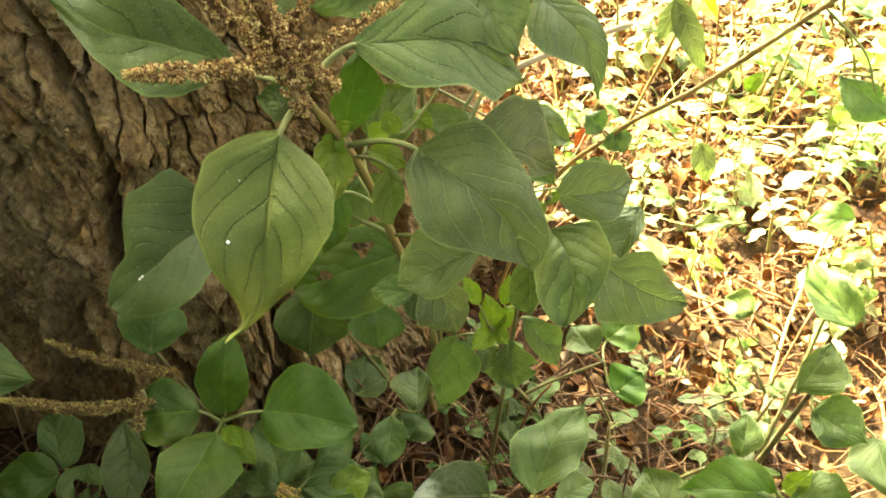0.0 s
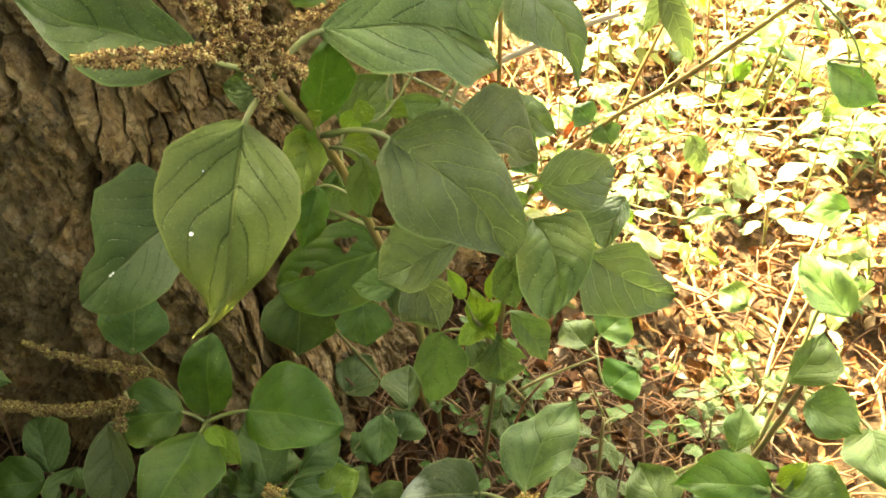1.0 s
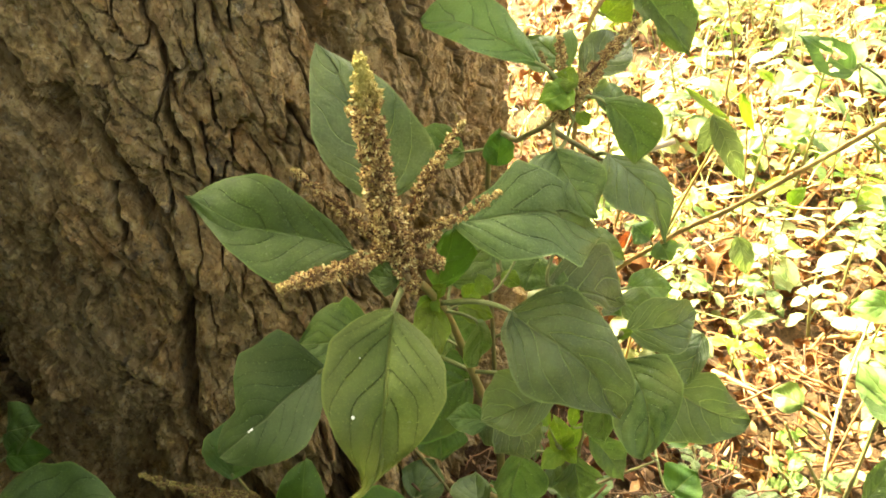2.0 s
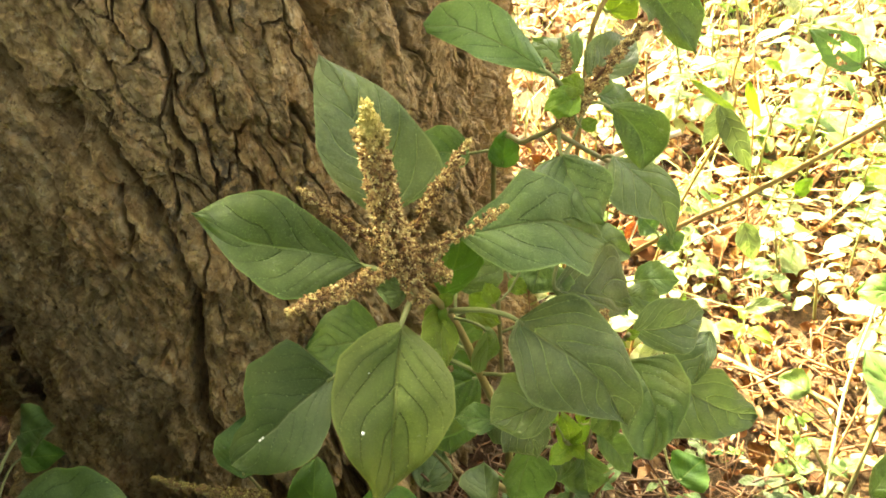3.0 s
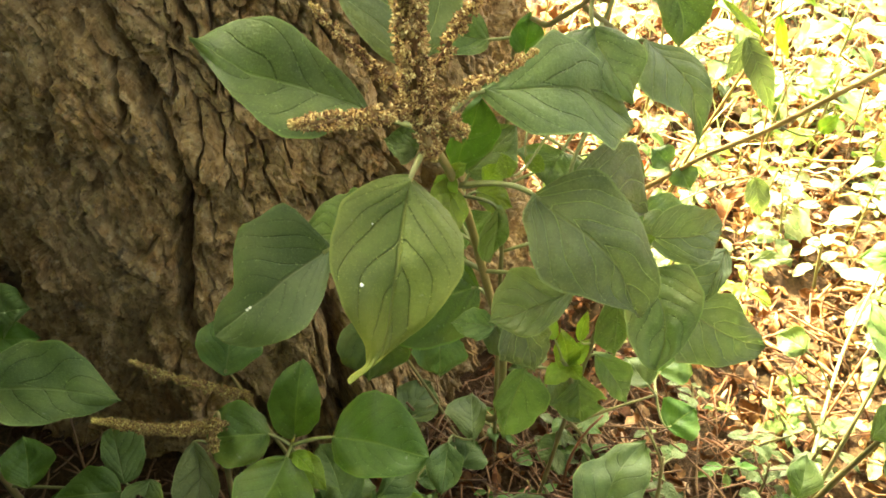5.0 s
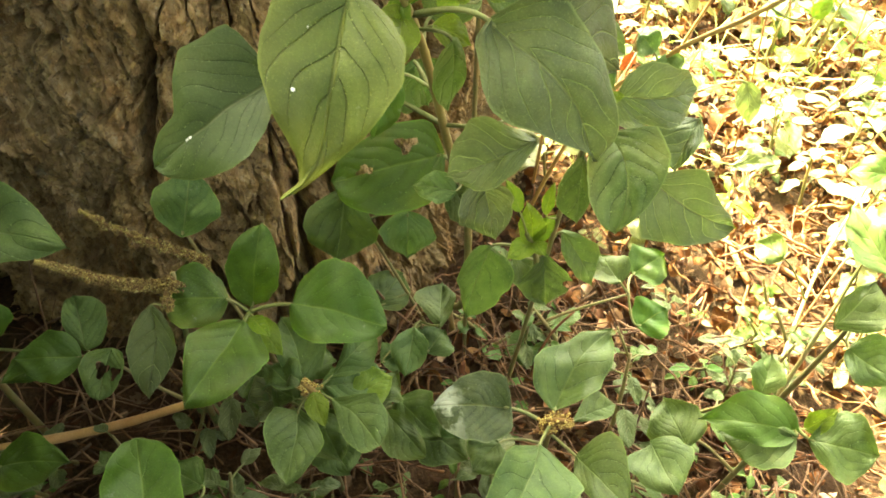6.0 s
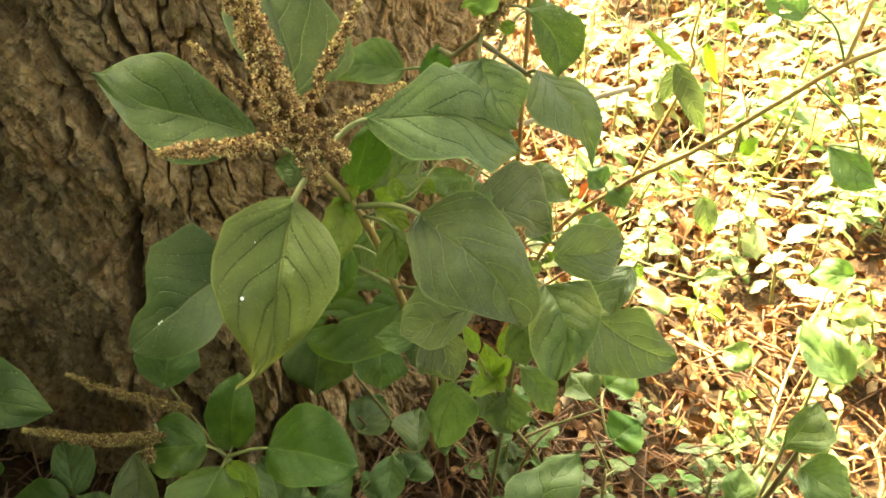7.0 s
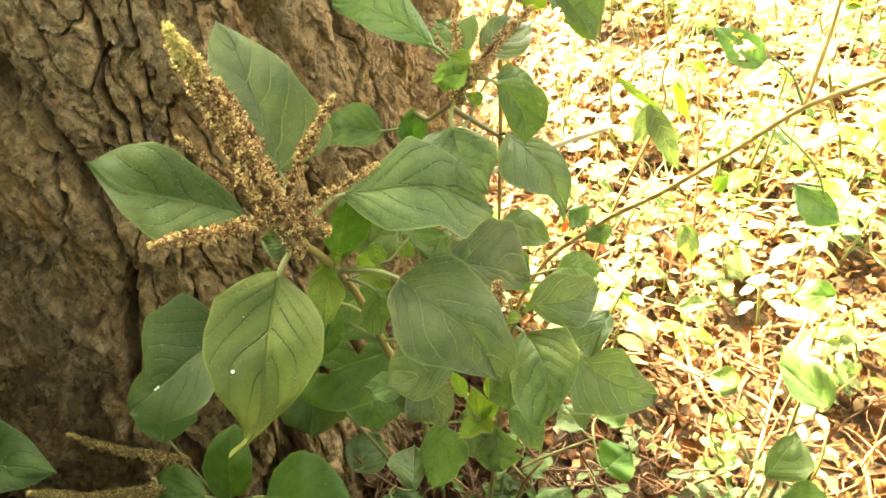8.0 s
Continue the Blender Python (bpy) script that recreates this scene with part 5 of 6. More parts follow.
leaf(broad_plant, (0.0682, 0.2424, 0.1600), (0.1012, 0.2666, 0.1500), (0.3641, -0.1148, 0.9243), 0.0185, peak=0.56, skew=-0.26)
leaf(broad_plant, (0.0246, 0.2408, 0.1300), (0.0087, 0.2194, 0.1300), (0.1648, -0.1223, 0.9787), 0.0300)

leaf(sunny_plant, (0.2121, 0.2544, 0.1500), (0.1523, 0.2592, 0.1500), (-0.0347, -0.4359, 0.8993), 0.0346, peak=0.36, skew=0.23, mat=FRESH)
leaf(sunny_plant, (0.2109, 0.2502, 0.1500), (0.1658, 0.2568, 0.1400), (-0.2543, -0.3990, 0.8810), 0.0311, peak=0.37, skew=-0.45)
leaf(sunny_plant, (0.2215, 0.2490, 0.1500), (0.2560, 0.2359, 0.1600), (-0.3847, -0.3652, 0.8477), 0.0456, peak=0.51, skew=-0.05)
leaf(sunny_plant, (0.2241, 0.3173, 0.1000), (0.2324, 0.3429, 0.1200), (-0.3292, -0.5124, 0.7931), 0.0246, peak=0.49, skew=0.03, fold=.5)
leaf(sunny_plant, (0.1599, 0.2696, 0.1000), (0.1463, 0.3022, 0.1100), (-0.2381, -0.3745, 0.8961), 0.0420)
leaf(sunny_plant, (0.1355, 0.2676, 0.1000), (0.1442, 0.2268, 0.1100), (-0.3721, 0.1445, 0.9168), 0.0460)
leaf(sunny_plant, (0.2202, 0.2572, 0.1500), (0.2334, 0.2602, 0.1700), (-0.6781, -0.5159, 0.5235), 0.0140, mat=YOUNG)

leaf(tall_side_plant, (0.2084, 0.2727, 0.2333), (0.2268, 0.2890, 0.2577), (-0.4474, -0.5517, 0.7039), 0.0266, peak=0.48, skew=0.45)
leaf(tall_side_plant, (0.2214, 0.2680, 0.2183), (0.2433, 0.2460, 0.2187), (-0.4172, -0.4054, 0.8134), 0.0317, peak=0.41, skew=-0.14)
leaf(tall_side_plant, (0.3020, 0.3717, 0.1861), (0.2776, 0.4182, 0.2093), (-0.3772, -0.5644, 0.7343), 0.0340)
leaf(tall_side_plant, (0.4216, 0.5900, 0.1158), (0.3809, 0.6002, 0.1070), (-0.3101, -0.6073, 0.7314), 0.0360)
leaf(tall_side_plant, (0.2628, 0.2610, 0.2000), (0.2572, 0.2217, 0.2000), (-0.3941, 0.0564, 0.9173), 0.0400)
leaf(tall_side_plant, (0.2828, 0.4708, 0.1000), (0.2619, 0.4912, 0.1000), (-0.4283, -0.4410, 0.7887), 0.0300)

leaf(shade_plant, (-0.0195, 0.3446, 0.1200), (-0.0205, 0.3922, 0.1200), (0.0048, 0.0001, 1.0000), 0.0326, peak=0.50, skew=-0.30)
leaf(shade_plant, (-0.0386, 0.3394, 0.1200), (-0.0419, 0.3014, 0.1100), (0.0647, -0.2588, 0.9638), 0.0274, peak=0.50, skew=0.05)
leaf(shade_plant, (-0.0935, 0.3780, 0.2139), (-0.0993, 0.3567, 0.1628), (0.0876, -0.9234, 0.3736), 0.0525, peak=0.45, skew=-0.00)
leaf(shade_plant, (-0.0473, 0.3609, 0.2147), (-0.0457, 0.3457, 0.1855), (0.0914, -0.8805, 0.4651), 0.0380)
leaf(shade_plant, (0.0674, 0.4053, 0.0300), (0.0389, 0.3930, 0.0300), (0.1678, -0.3894, 0.9056), 0.0340)
leaf(shade_plant, (0.1480, 0.3934, 0.0800), (0.1719, 0.4074, 0.0900), (-0.1084, -0.4475, 0.8877), 0.0400, mat=FRESH)
leaf(shade_plant, (0.1474, 0.4454, 0.0900), (0.1757, 0.4635, 0.1000), (-0.0290, -0.4482, 0.8935), 0.0420, mat=FRESH)
leaf(shade_plant, (0.1241, 0.4046, 0.1200), (0.1106, 0.4366, 0.1200), (-0.3700, -0.1571, 0.9156), 0.0340)
leaf(shade_plant, (-0.0747, 0.3926, 0.0800), (-0.0549, 0.4348, 0.0800), (0.2866, -0.1347, 0.9485), 0.0400)
leaf(shade_plant, (-0.0272, 0.3409, 0.0900), (-0.0153, 0.3651, 0.0900), (0.2248, -0.1110, 0.9681), 0.0340)
leaf(shade_plant, (-0.0602, 0.3195, 0.1000), (-0.0442, 0.3317, 0.1000), (0.2509, -0.3289, 0.9104), 0.0260)

leaf(stick_plant, (0.0665, 0.3796, 0.5072), (0.0885, 0.3555, 0.4816), (-0.1490, -0.7806, 0.6070), 0.0285, peak=0.38, skew=-0.22, wave=1.5, holes=((0.5, 0.98, 0.14),))
leaf(stick_plant, (0.1955, 0.3986, 0.4525), (0.1655, 0.4071, 0.4721), (0.0275, -0.9004, 0.4342), 0.0200, peak=0.35, skew=-0.02, holes=((0.35, 0.3, 0.1), (0.5, -0.1, 0.08), (0.3, -0.5, 0.07), (0.6, 0.5, 0.07)))
leaf(stick_plant, (0.2299, 0.3851, 0.3774), (0.2549, 0.3621, 0.3632), (-0.2683, -0.6993, 0.6626), 0.0224, peak=0.54, skew=0.41)
leaf(stick_plant, (0.0533, 0.3970, 0.4897), (0.0658, 0.3944, 0.5051), (-0.4794, -0.8436, 0.2418), 0.0220, mat=YOUNG)
leaf(stick_plant, (0.1190, 0.4728, 0.2900), (0.1064, 0.4800, 0.2992), (0.0369, -0.7616, 0.6470), 0.0220)
leaf(stick_plant, (0.1273, 0.4699, 0.2890), (0.1346, 0.4577, 0.2787), (-0.1326, -0.6816, 0.7196), 0.0220)
leaf(stick_plant, (0.2049, 0.4421, 0.3381), (0.2118, 0.4416, 0.3522), (-0.6282, -0.7244, 0.2839), 0.0110, mat=YOUNG)

leaf(seed_weed, (0.127, 0.470, 0.415), (0.164, 0.470, 0.391), (0.1, -0.75, 0.65), 0.0065, mat=YOUNG)
leaf(seed_weed, (0.169, 0.520, 0.370), (0.197, 0.500, 0.320), (-0.2, -0.85, 0.45), 0.0190, mat=GREY)
leaf(seed_weed, (0.177, 0.530, 0.369), (0.158, 0.510, 0.339), (0.3, -0.85, 0.45), 0.0160, mat=GREY)
leaf(seed_weed, (0.191, 0.530, 0.385), (0.204, 0.520, 0.354), (-0.5, -0.75, 0.45), 0.0080, mat=YOUNG)
leaf(seed_weed, (0.199, 0.530, 0.402), (0.212, 0.520, 0.395), (0.0, -0.75, 0.65), 0.0070, mat=YOUNG)
leaf(seed_weed, (0.256, 0.620, 0.187), (0.266, 0.600, 0.152), (-0.3, -0.7, 0.6), 0.0240, mat=GREY)
leaf(seed_weed, (0.230, 0.520, 0.161), (0.262, 0.510, 0.173), (0.1, -0.6, 0.8), 0.0150, mat=GREY)
leaf(stick_plant, (0.123, 0.540, 0.251), (0.112, 0.530, 0.239), (0.1, -0.8, 0.6), 0.0100, mat=RUST)


# ---- litter and background weeds ----
def shade_of(x, y):
    return ground_height(np.asarray(x, float), np.asarray(y, float))


def outside(x, y, box):
    """Ragged round edges for a scatter over a box."""
    u, v = (x - box[0]) / (box[1] - box[0]) * 2 - 1, (y - box[2]) / (box[3] - box[2]) * 2 - 1
    return (abs(u) ** 3 + abs(v) ** 3) > 0.95 + 0.5 * math.sin(x * 9) * math.sin(y * 8 + 1)


def build_straw(name, count, seed, box, length, radius, mat, label, lift=0.012, upright=0.22):
    """Many dry stalks lying about, in one mesh."""
    rng = np.random.default_rng(seed)
    V, F, off = [], [], 0
    for _ in range(count):
        x, y = rng.uniform(box[0], box[1]), rng.uniform(box[2], box[3])
        if math.hypot(x - TREE[0], y - TREE[1]) < TREE_R + 0.02 or outside(x, y, box):
            continue
        a, l = rng.uniform(0, 6.283), rng.uniform(*length)
        t = np.linspace(-0.5, 0.5, 6)
        bow = rng.normal() * 0.07 * l
        lx = x + l * t * math.cos(a) - bow * (t * t) * 4 * math.sin(a)
        ly = y + l * t * math.sin(a) + bow * (t * t) * 4 * math.cos(a)
        tilt = rng.normal() * upright
        lz = shade_of(lx, ly) * 0.6 + rng.uniform(0.001, lift) + np.maximum(0, l * t * tilt + abs(l * 0.5 * tilt)) + rng.normal(0, 0.0012, 6)
        v, f = tube(np.stack([lx, ly, lz], 1), r := rng.uniform(*radius), r * 0.6, 5)
        V.append(v)
        F += [tuple(k + off for k in q) for q in f]
        off += len(v)
    return tagged(mesh_object(name, np.concatenate(V), F, mat), label, "litter", kind="stuff")


def build_dead_leaves(name, count, seed, box, size, label, mat, tilt=0.45):
    rng = np.random.default_rng(seed)
    V, F, off = [], [], 0
    for k in range(count):
        x, y = rng.uniform(box[0], box[1]), rng.uniform(box[2], box[3])
        if math.hypot(x - TREE[0], y - TREE[1]) < TREE_R + 0.01 or outside(x, y, box):
            continue
        l = rng.uniform(*size)
        v, f, _, _ = leaf_shape(l, l * rng.uniform(0.3, 0.75), seed + k, rng.uniform(0.35, 0.5), 0, rng.uniform(-0.7, 0.9), rng.uniform(-0.5, 0.6), 2.2, 1, 5, 4, 0.0)
        M = np.array(Euler((rng.normal() * tilt, rng.normal() * tilt, rng.uniform(0, 6.283))).to_matrix())
        v = v @ M.T
        v[:, 2] -= v[:, 2].min()
        V.append(v + np.array([x, y, float(shade_of(x, y)) + rng.uniform(-0.002, 0.012)]))
        F += [tuple(q + off for q in g) for g in f]
        off += len(v)
    return tagged(mesh_object(name, np.concatenate(V), F, mat), label, "litter", kind="stuff")


build_straw("dry_stalks", 2200, 3, (-0.75, 0.45, -0.1, 1.25), (0.015, 0.08), (0.0004, 0.0013), DARK_STRAW, "tangle of thin brown dry stalks on the soil", 0.03, 0.4)
build_straw("straw_tangle", 1500, 19, (-0.42, 0.34, 0.06, 0.52), (0.015, 0.075), (0.0004, 0.0014), FADED_STRAW, "tangle of faded brown straw under the weeds", 0.035, 0.5)
build_straw("standing_stalks", 60, 4, (0.12, 0.75, 0.38, 1.0), (0.03, 0.08), (0.0007, 0.0015), STRAW, "thin brown dry stems standing in the litter", 0.01, 2.0)
build_straw("litter_twigs", 700, 6, (0.0, 1.15, 0.15, 1.35), (0.008, 0.035), (0.0005, 0.0016), DARK_STRAW, "short broken brown twigs in the litter", 0.02, 0.5)
build_straw("fallen_stems", 300, 9, (-0.06, 0.50, 0.26, 0.94), (0.012, 0.055), (0.0005, 0.0022), RUSTY_STRAW, "tangle of thin rusty brown fallen stems", 0.035, 0.55)
build_straw("broken_sticks", 150, 8, (0.14, 1.2, 0.35, 1.5), (0.03, 0.12), (0.0018, 0.0042), STRAW, "broken brown sticks among the litter", 0.02, 0.3)
build_straw("pale_straw", 380, 5, (-0.1, 2.4, 0.5, 3.1), (0.02, 0.09), (0.0007, 0.0018), PALE_STRAW, "bleached straw lying in the sun", 0.03)
build_straw("far_stalks", 400, 7, (-0.3, 2.6, 0.6, 3.3), (0.04, 0.16), (0.0009, 0.0022), STRAW, "brown dry stalks farther off", 0.04)
build_dead_leaves("dead_leaves", 5200, 11, (-0.75, 0.30, -0.1, 1.2), (0.005, 0.018), "rotted leaves on the shaded soil, with shade put into their colour", SHADE_LITTER)
build_dead_leaves("far_dead_leaves", 9000, 13, (-0.2, 2.6, 0.7, 3.3), (0.014, 0.045), "dry leaves lying in the sun", LITTER)
build_dead_leaves("dry_leaves", 15000, 17, (-0.15, 1.35, 0.15, 1.5), (0.006, 0.022), "bleached and rusty dry leaves at the edge of the shade", BROWN_LITTER, 0.9)

# single stalks
orange = mesh_object("dry_stalk", *tube(smooth_line([(-0.36, 0.238, 0.055), (-0.26, 0.268, 0.062), (-0.185, 0.286, 0.085)]), 0.0042, 0.0030, 10, 0.06, np.random.default_rng(2)), ORANGE_STRAW, None, (-0.36, 0.238, 0.05))
tagged(orange, "thick orange dry stalk lying among the weeds", "stalk")
pale = mesh_object("dry_stalk", *tube(smooth_line([(0.03, 0.50, 0.315), (0.097, 0.497, 0.348), (0.135, 0.497, 0.362)]), 0.0026, 0.0022, 8, 0.04, np.random.default_rng(4)), PALE_STRAW, None, (0.03, 0.50, 0.31))
tagged(pale, "bleached pale stalk leaning between the weeds", "stalk")


def weed_prototype(k, height, leaves, size, mat=None, label="small sunlit yellow-green weed growing from the litter", group="weeds in the sun"):
    """A small upright weed at the origin with a stem and leaves round it."""
    rng = np.random.default_rng(900 + k)
    e = plant("weed", (0, 0, 0), label, "plant", group)
    top = (rng.normal() * 0.02, rng.normal() * 0.02, height)
    stem(e, [(0, 0, -0.01), (top[0] * 0.3 + rng.normal() * 0.004, top[1] * 0.3, height * 0.5), top], 0.0022, 0.001, STEM)
    line = STEMS[e.name][0]
    for i in range(leaves):
        f = 0.25 + 0.75 * (i + 0.5) / leaves
        p = line[min(len(line) - 1, int(f * (len(line) - 1)))]
        a = i * 2.4 + rng.normal() * 0.4
        up = rng.uniform(-0.25, 0.55)
        d = np.array([math.cos(a), math.sin(a), up])
        l = size * rng.uniform(0.6, 1.15) * (1.15 - 0.5 * f)
        b = p + d * l * rng.uniform(0.3, 0.7)
        t = b + (d + np.array([0, 0, -0.35])) * l
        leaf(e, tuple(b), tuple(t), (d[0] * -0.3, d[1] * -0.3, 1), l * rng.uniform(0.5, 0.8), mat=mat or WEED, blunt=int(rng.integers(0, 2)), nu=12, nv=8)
    return e


# The MATURE one is coloured darker, standing for weeds shaded by their neighbours.
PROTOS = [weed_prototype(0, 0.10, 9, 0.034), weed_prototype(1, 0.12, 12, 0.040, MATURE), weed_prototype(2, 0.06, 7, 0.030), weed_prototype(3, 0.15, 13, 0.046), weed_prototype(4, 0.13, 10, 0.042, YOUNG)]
rng = np.random.default_rng(77)
spots = []
while len(spots) < 120:
    x, y = rng.uniform(0.12, 1.45), rng.uniform(0.42, 2.3)
    if x < 0.10 + 0.1 * y or x > 0.35 + 0.62 * y or (x < 0.34 and y < 0.75 and rng.uniform() < 0.5) or (0.2 < x < 0.5 and y < 0.62) or (x < 0.38 and y < 0.92 and rng.uniform() < 0.8):
        continue
    spots.append((x, y))
while len(spots) < 130:
    spots.append((rng.uniform(0.06, 0.30), rng.uniform(0.52, 0.88)))
while len(spots) < 158:
    spots.append((rng.uniform(0.33, 0.80), rng.uniform(0.36, 0.95)))
while len(spots) < 170:
    spots.append((rng.uniform(0.10, 0.44), rng.uniform(0.50, 0.98)))
for n, (x, y) in enumerate(spots):
    m = pose(x, y, float(shade_of(x, y)), rng.normal() * 8, rng.normal() * 8, rng.uniform(0, 360)) @ Matrix.Scale(rng.uniform(0.8, 1.45) * (0.7 if y < 0.95 else 1.25), 4)
    if n < len(PROTOS):
        PROTOS[n].matrix_basis = m
    else:
        c = copy_thing(PROTOS[n % len(PROTOS)], m)
        c.scale = m.to_scale()

SHADE_LABEL = "small green weed in the shade below the amaranth"
SHADE_PROTOS = [weed_prototype(5, 0.055, 8, 0.020, MATURE, SHADE_LABEL, "weeds in the shade"), weed_prototype(6, 0.075, 9, 0.024, GREY, SHADE_LABEL, "weeds in the shade"),
                weed_prototype(7, 0.045, 7, 0.022, FRESH, SHADE_LABEL, "weeds in the shade")]
rng = np.random.default_rng(83)
spots = []
while len(spots) < 70:
    x, y = rng.uniform(-0.32, 0.34), rng.uniform(0.13, 0.50)
    if math.hypot(x - TREE[0], y - TREE[1]) > TREE_R + 0.06 and min([math.hypot(x - q[0], y - q[1]) for q in spots] + [1]) > 0.028:
        spots.append((x, y))
for n, (x, y) in enumerate(spots):
    m = pose(x, y, float(shade_of(x, y)), rng.normal() * 8, rng.normal() * 8, rng.uniform(0, 360)) @ Matrix.Scale(rng.uniform(0.7, 1.3), 4)
    if n < len(SHADE_PROTOS):
        SHADE_PROTOS[n].matrix_basis = m
    else:
        c = copy_thing(SHADE_PROTOS[n % len(SHADE_PROTOS)], m)
        c.scale = m.to_scale()


def build_grass(name, count, seed, box, label):
    rng = np.random.default_rng(seed)
    x, y = rng.uniform(box[0], box[1], count), rng.uniform(box[2], box[3], count)
    keep = (np.hypot(x - TREE[0], y - TREE[1]) > TREE_R + 0.03) & (fbm(x * 1.6, y * 1.6, 71) > 0.42) & (np.hypot(x - 1.0, (y - 2.0) * 0.8) < 2.0 * rng.uniform(0.3, 1.1, count) ** 0.4)
    x, y = x[keep], y[keep]
    n = len(x)
    z = shade_of(x, y)
    h, a = rng.uniform(0.03, 0.13, n), rng.uniform(0, 6.283, n)
    lean = rng.uniform(0.2, 1.1, n)
    w = rng.uniform(0.0008, 0.0022, n)
    V = []
    for s, wid in ((0.0, 1.0), (0.5, 0.8), (1.0, 0.1)):
        cx, cy, cz = x + np.cos(a) * h * lean * s ** 1.6, y + np.sin(a) * h * lean * s ** 1.6, z + h * (s - 0.3 * lean * s * s)
        for sg in (-1, 1):
            V.append(np.stack([cx - np.sin(a) * w * wid * sg, cy + np.cos(a) * w * wid * sg, cz], 1))
    V = np.stack(V, 1).reshape(-1, 3)
    i = np.arange(n)[:, None] * 6
    F = np.concatenate([i + np.array([0, 1, 3, 2]), i + np.array([2, 3, 5, 4])])
    return tagged(mesh_object(name, V, F.tolist(), GRASS), label, "grass", kind="stuff")


GRASS = stem_material("grass", (0.20, 0.26, 0.07), (0.36, 0.36, 0.13), 0.5)
build_grass("grass", 10000, 21, (-1.2, 3.2, 0.9, 4.4), "thin yellow-green grass in the sun")


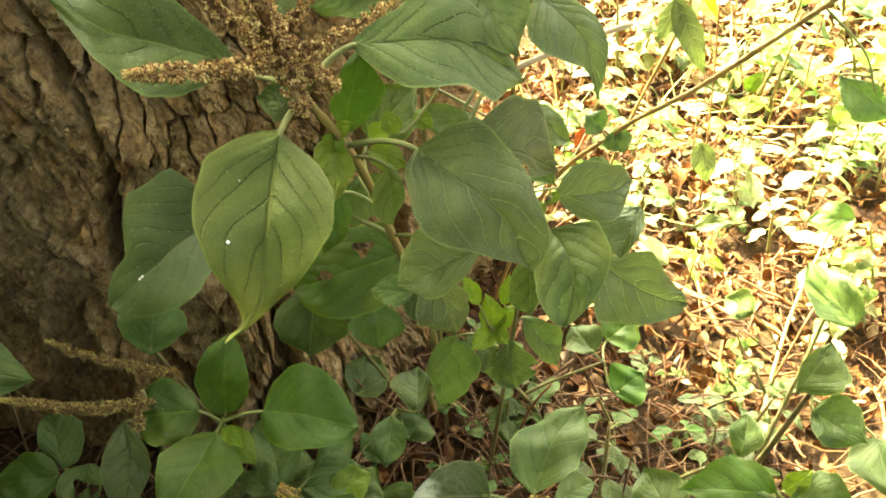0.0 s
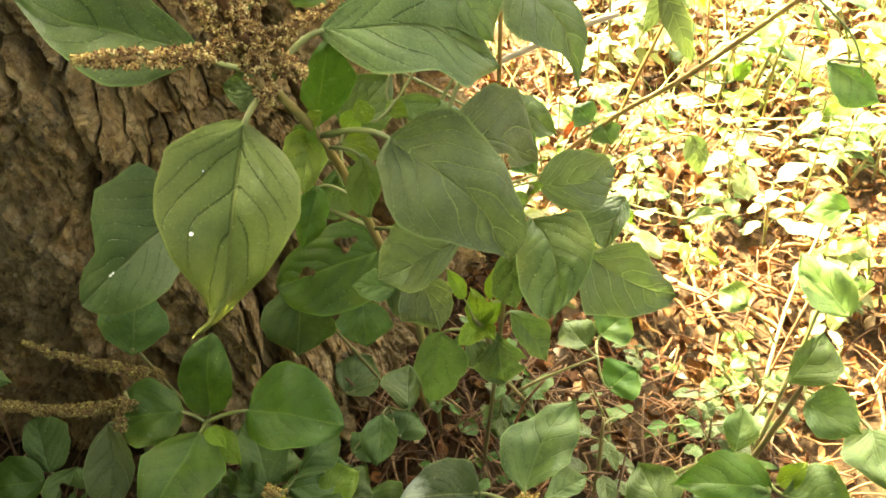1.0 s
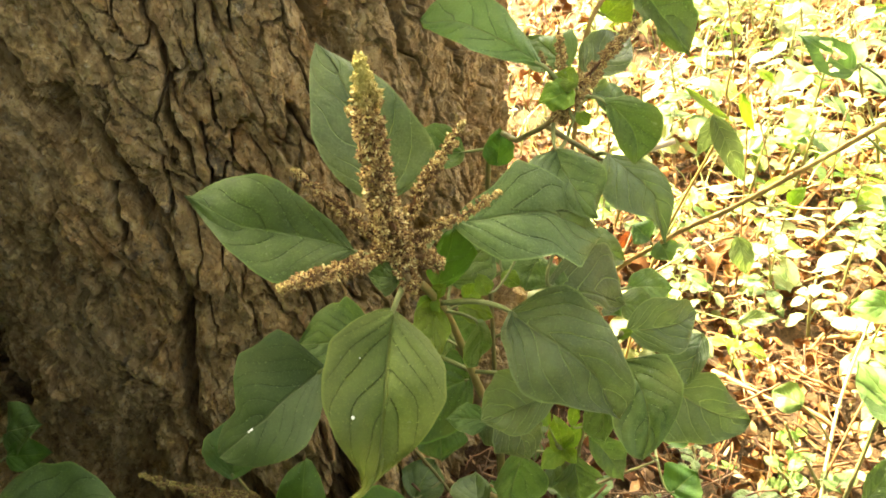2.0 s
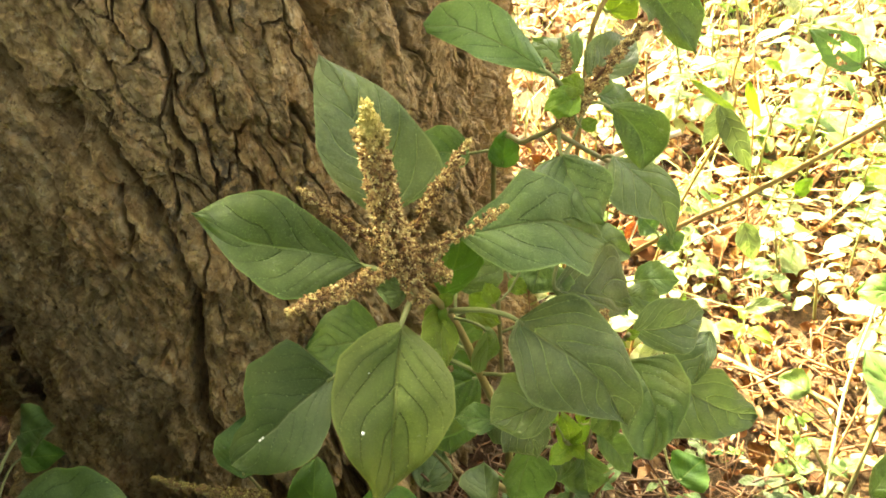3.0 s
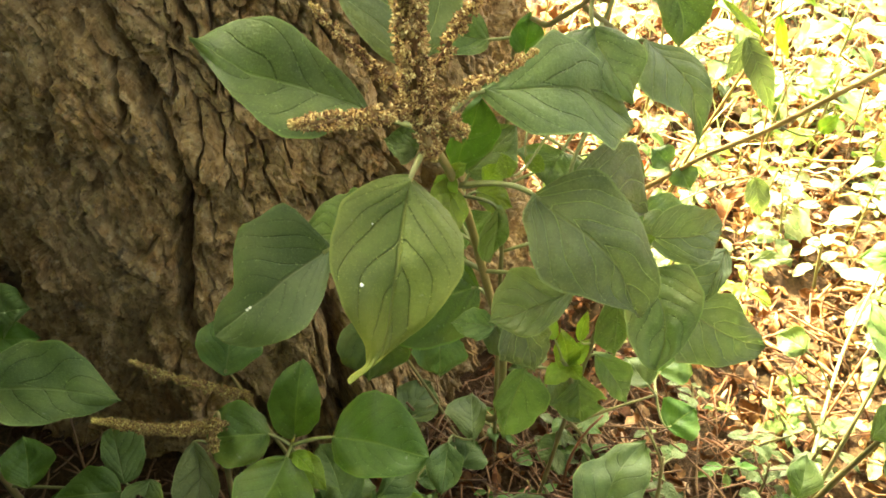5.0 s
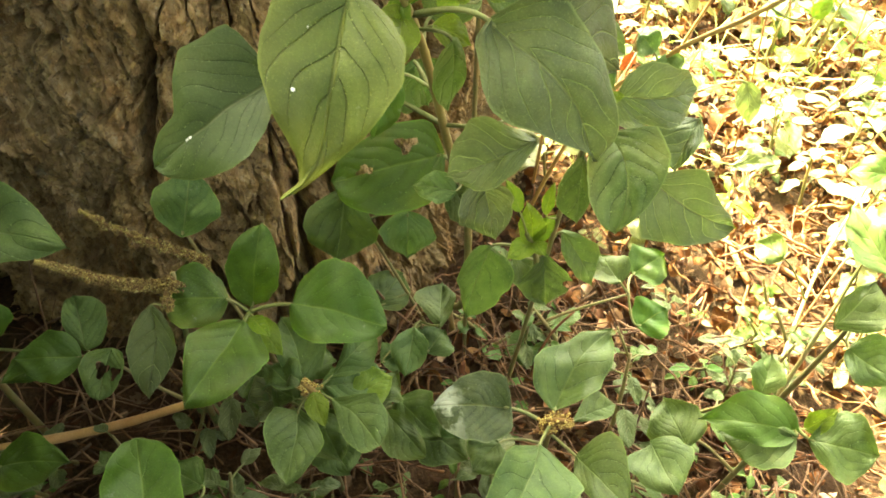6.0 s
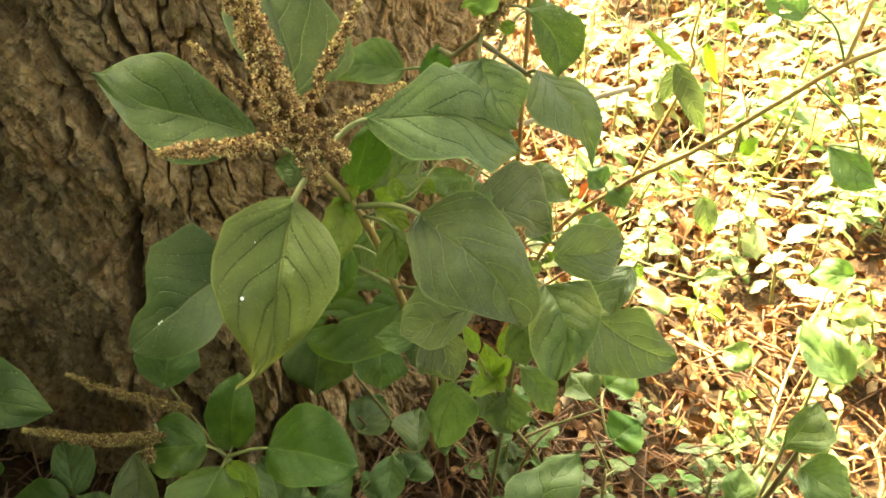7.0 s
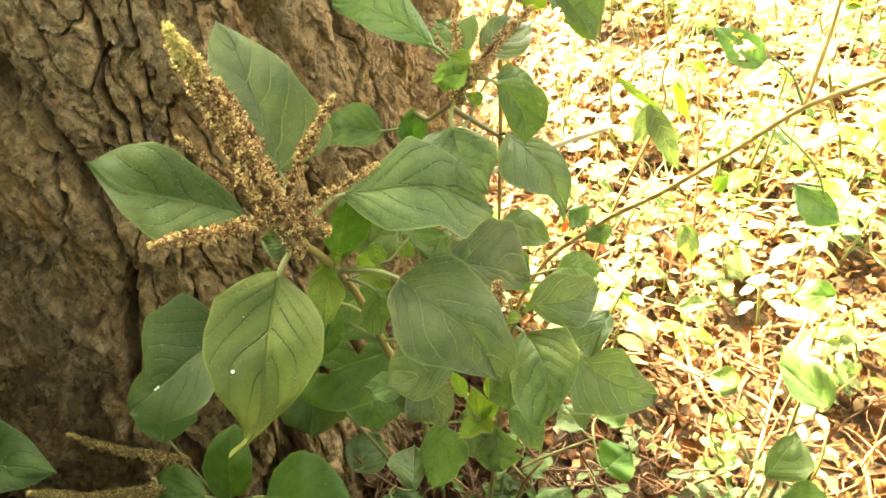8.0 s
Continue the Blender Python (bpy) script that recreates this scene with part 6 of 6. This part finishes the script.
def build_screen_weeds():
    """Weeds added round and behind the camera, outside the view, to block low light."""
    rng = np.random.default_rng(61)
    n = 130000
    r, a = 3.1 * np.sqrt(rng.uniform(0, 1, n)), rng.uniform(0, 6.283, n)
    x, y = -0.4 + r * np.cos(a), -0.35 + r * np.sin(a)
    patchy = fbm(x * 2.2 + 4, y * 2.2, 51)
    edge = np.clip((1.5 + 2.0 * fbm(x * 0.9, y * 0.9, 53, 4) - r) / 0.7, 0, 1)
    top = 0.22 + 0.24 / (1 + np.exp((x - 0.15) / 0.06)) + 0.32 / (1 + np.exp((x + 0.47) / 0.05))
    top = top + 0.5 / (1 + np.exp((x + 0.56) / 0.03)) / (1 + np.exp((0.32 - y) / 0.06))     # taller beside the trunk, to stop sun passing it
    top = top + 0.8 * np.clip((np.hypot(x, y) - 0.75) / 0.7, 0, 1) * (y < 0.1)        # taller a step away, to cut light from the horizon
    z = shade_of(x, y) + np.clip(top * (0.75 + 0.5 * patchy), 0.06, 1.3) * np.clip(edge, 0.15, 1) * rng.uniform(0.02, 1.0, n) ** 0.8
    near = (y < 0.19 - 0.55 * z) & (y < -0.03)
    front = (y < 0.19 - 0.55 * z) & (x < 0.12)
    beside = x < -0.09 - 0.47 * y - 0.47 * (0.56 - z)
    keep = (near | front | beside) & (np.hypot(x - TREE[0], y - TREE[1]) > TREE_R + 0.07) & ~((x > 0.4 + 0.5 * patchy) & (y > -0.9 + 0.6 * patchy)) & (rng.uniform(0, 1, n) < 0.08 + 1.6 * edge) & ~((y > 0.75) & (x > -0.5)) & (np.hypot(x, y) > 0.16 * (z > 0.36))
    x, y, z = x[keep], y[keep], z[keep]
    n = len(x)
    l, w = rng.uniform(0.025, 0.05, n), rng.uniform(0.012, 0.026, n)
    a, up = rng.uniform(0, 6.283, n), rng.uniform(-0.6, 0.4, n)
    d = np.stack([np.cos(a), np.sin(a), up], 1)
    d /= np.linalg.norm(d, axis=1)[:, None]
    q = np.cross(d, np.array([0, 0, 1.0]) + rng.normal(size=(n, 3)) * 0.4)
    q /= np.linalg.norm(q, axis=1)[:, None]
    c = np.stack([x, y, z], 1)
    lift = np.cross(q, d) * (w * 0.3)[:, None]
    V = np.stack([c - d * l[:, None], c + q * w[:, None] + lift, c + d * l[:, None], c - q * w[:, None] + lift], 1).reshape(-1, 3)
    i = np.arange(n)[:, None] * 4
    F = np.concatenate([i + np.array([0, 1, 2]), i + np.array([0, 2, 3])])
    uv = np.tile(np.array([[0, 0.5], [0.4, 0.9], [1, 0.5], [0.4, 0.1]]), (n, 1))
    ob = mesh_object("undergrowth", V, F.tolist(), SCREEN_LEAF, None, (0, 0, 0), uv, vein=uv * 5)
    return tagged(ob, "unseen green weeds added round the view to block low light", "weeds", kind="stuff")


build_screen_weeds()


# small white specks on the leaves
def speck(near, owner, r, flat=0.35):
    """A tiny white dropping stuck on the leaf of owner that lies nearest."""
    near = np.array(near)
    best = None
    for lf in owner.children:
        if not lf.name.startswith("leaf"):
            continue
        co = np.empty(len(lf.data.vertices) * 3)
        lf.data.vertices.foreach_get("co", co)
        co = co.reshape(-1, 3) + np.array(ORIGIN[lf.name])
        d = np.linalg.norm(co - near, axis=1)
        if best is None or d.min() < best[0]:
            best = (d.min(), co[d.argmin()], lf, np.array(lf.data.vertices[int(d.argmin())].normal))
    _, at, lf, nrm = best
    if nrm[1] > 0:
        nrm = -nrm
    bm = bmesh.new()
    bmesh.ops.create_icosphere(bm, subdivisions=2, radius=r)
    turn = Vector(nrm).to_track_quat('Z', 'Y').to_matrix()
    for k, v in enumerate(bm.verts):
        v.co = turn @ Vector((v.co.x * (1 + 0.3 * math.sin(k)), v.co.y, v.co.z * flat)) + Vector(at + nrm * r * flat * 0.6)
    me = [tuple(v.co) for v in bm.verts], [tuple(v.index for v in f.verts) for f in bm.faces]
    bm.free()
    mesh_object("white_speck", me[0], me[1], WHITE, lf, tuple(at), label="white dropping")


WHITE, wt, wp = material("chalky white")
wt.links.new(ramp(wt, noise_of(wt, 900.0), (0.3, (0.62, 0.62, 0.55)), (0.7, (0.82, 0.82, 0.76))), wp.inputs["Base Color"])
wp.inputs["Roughness"].default_value = 0.8
speck((-0.0700, 0.175, 0.424), main_plant, 0.0007)
speck((-0.0655, 0.192, 0.438), main_plant, 0.0003)
speck((-0.1150, 0.2245, 0.3685), main_plant, 0.0008, 0.15)
speck((-0.1165, 0.2235, 0.3660), main_plant, 0.0008, 0.15)
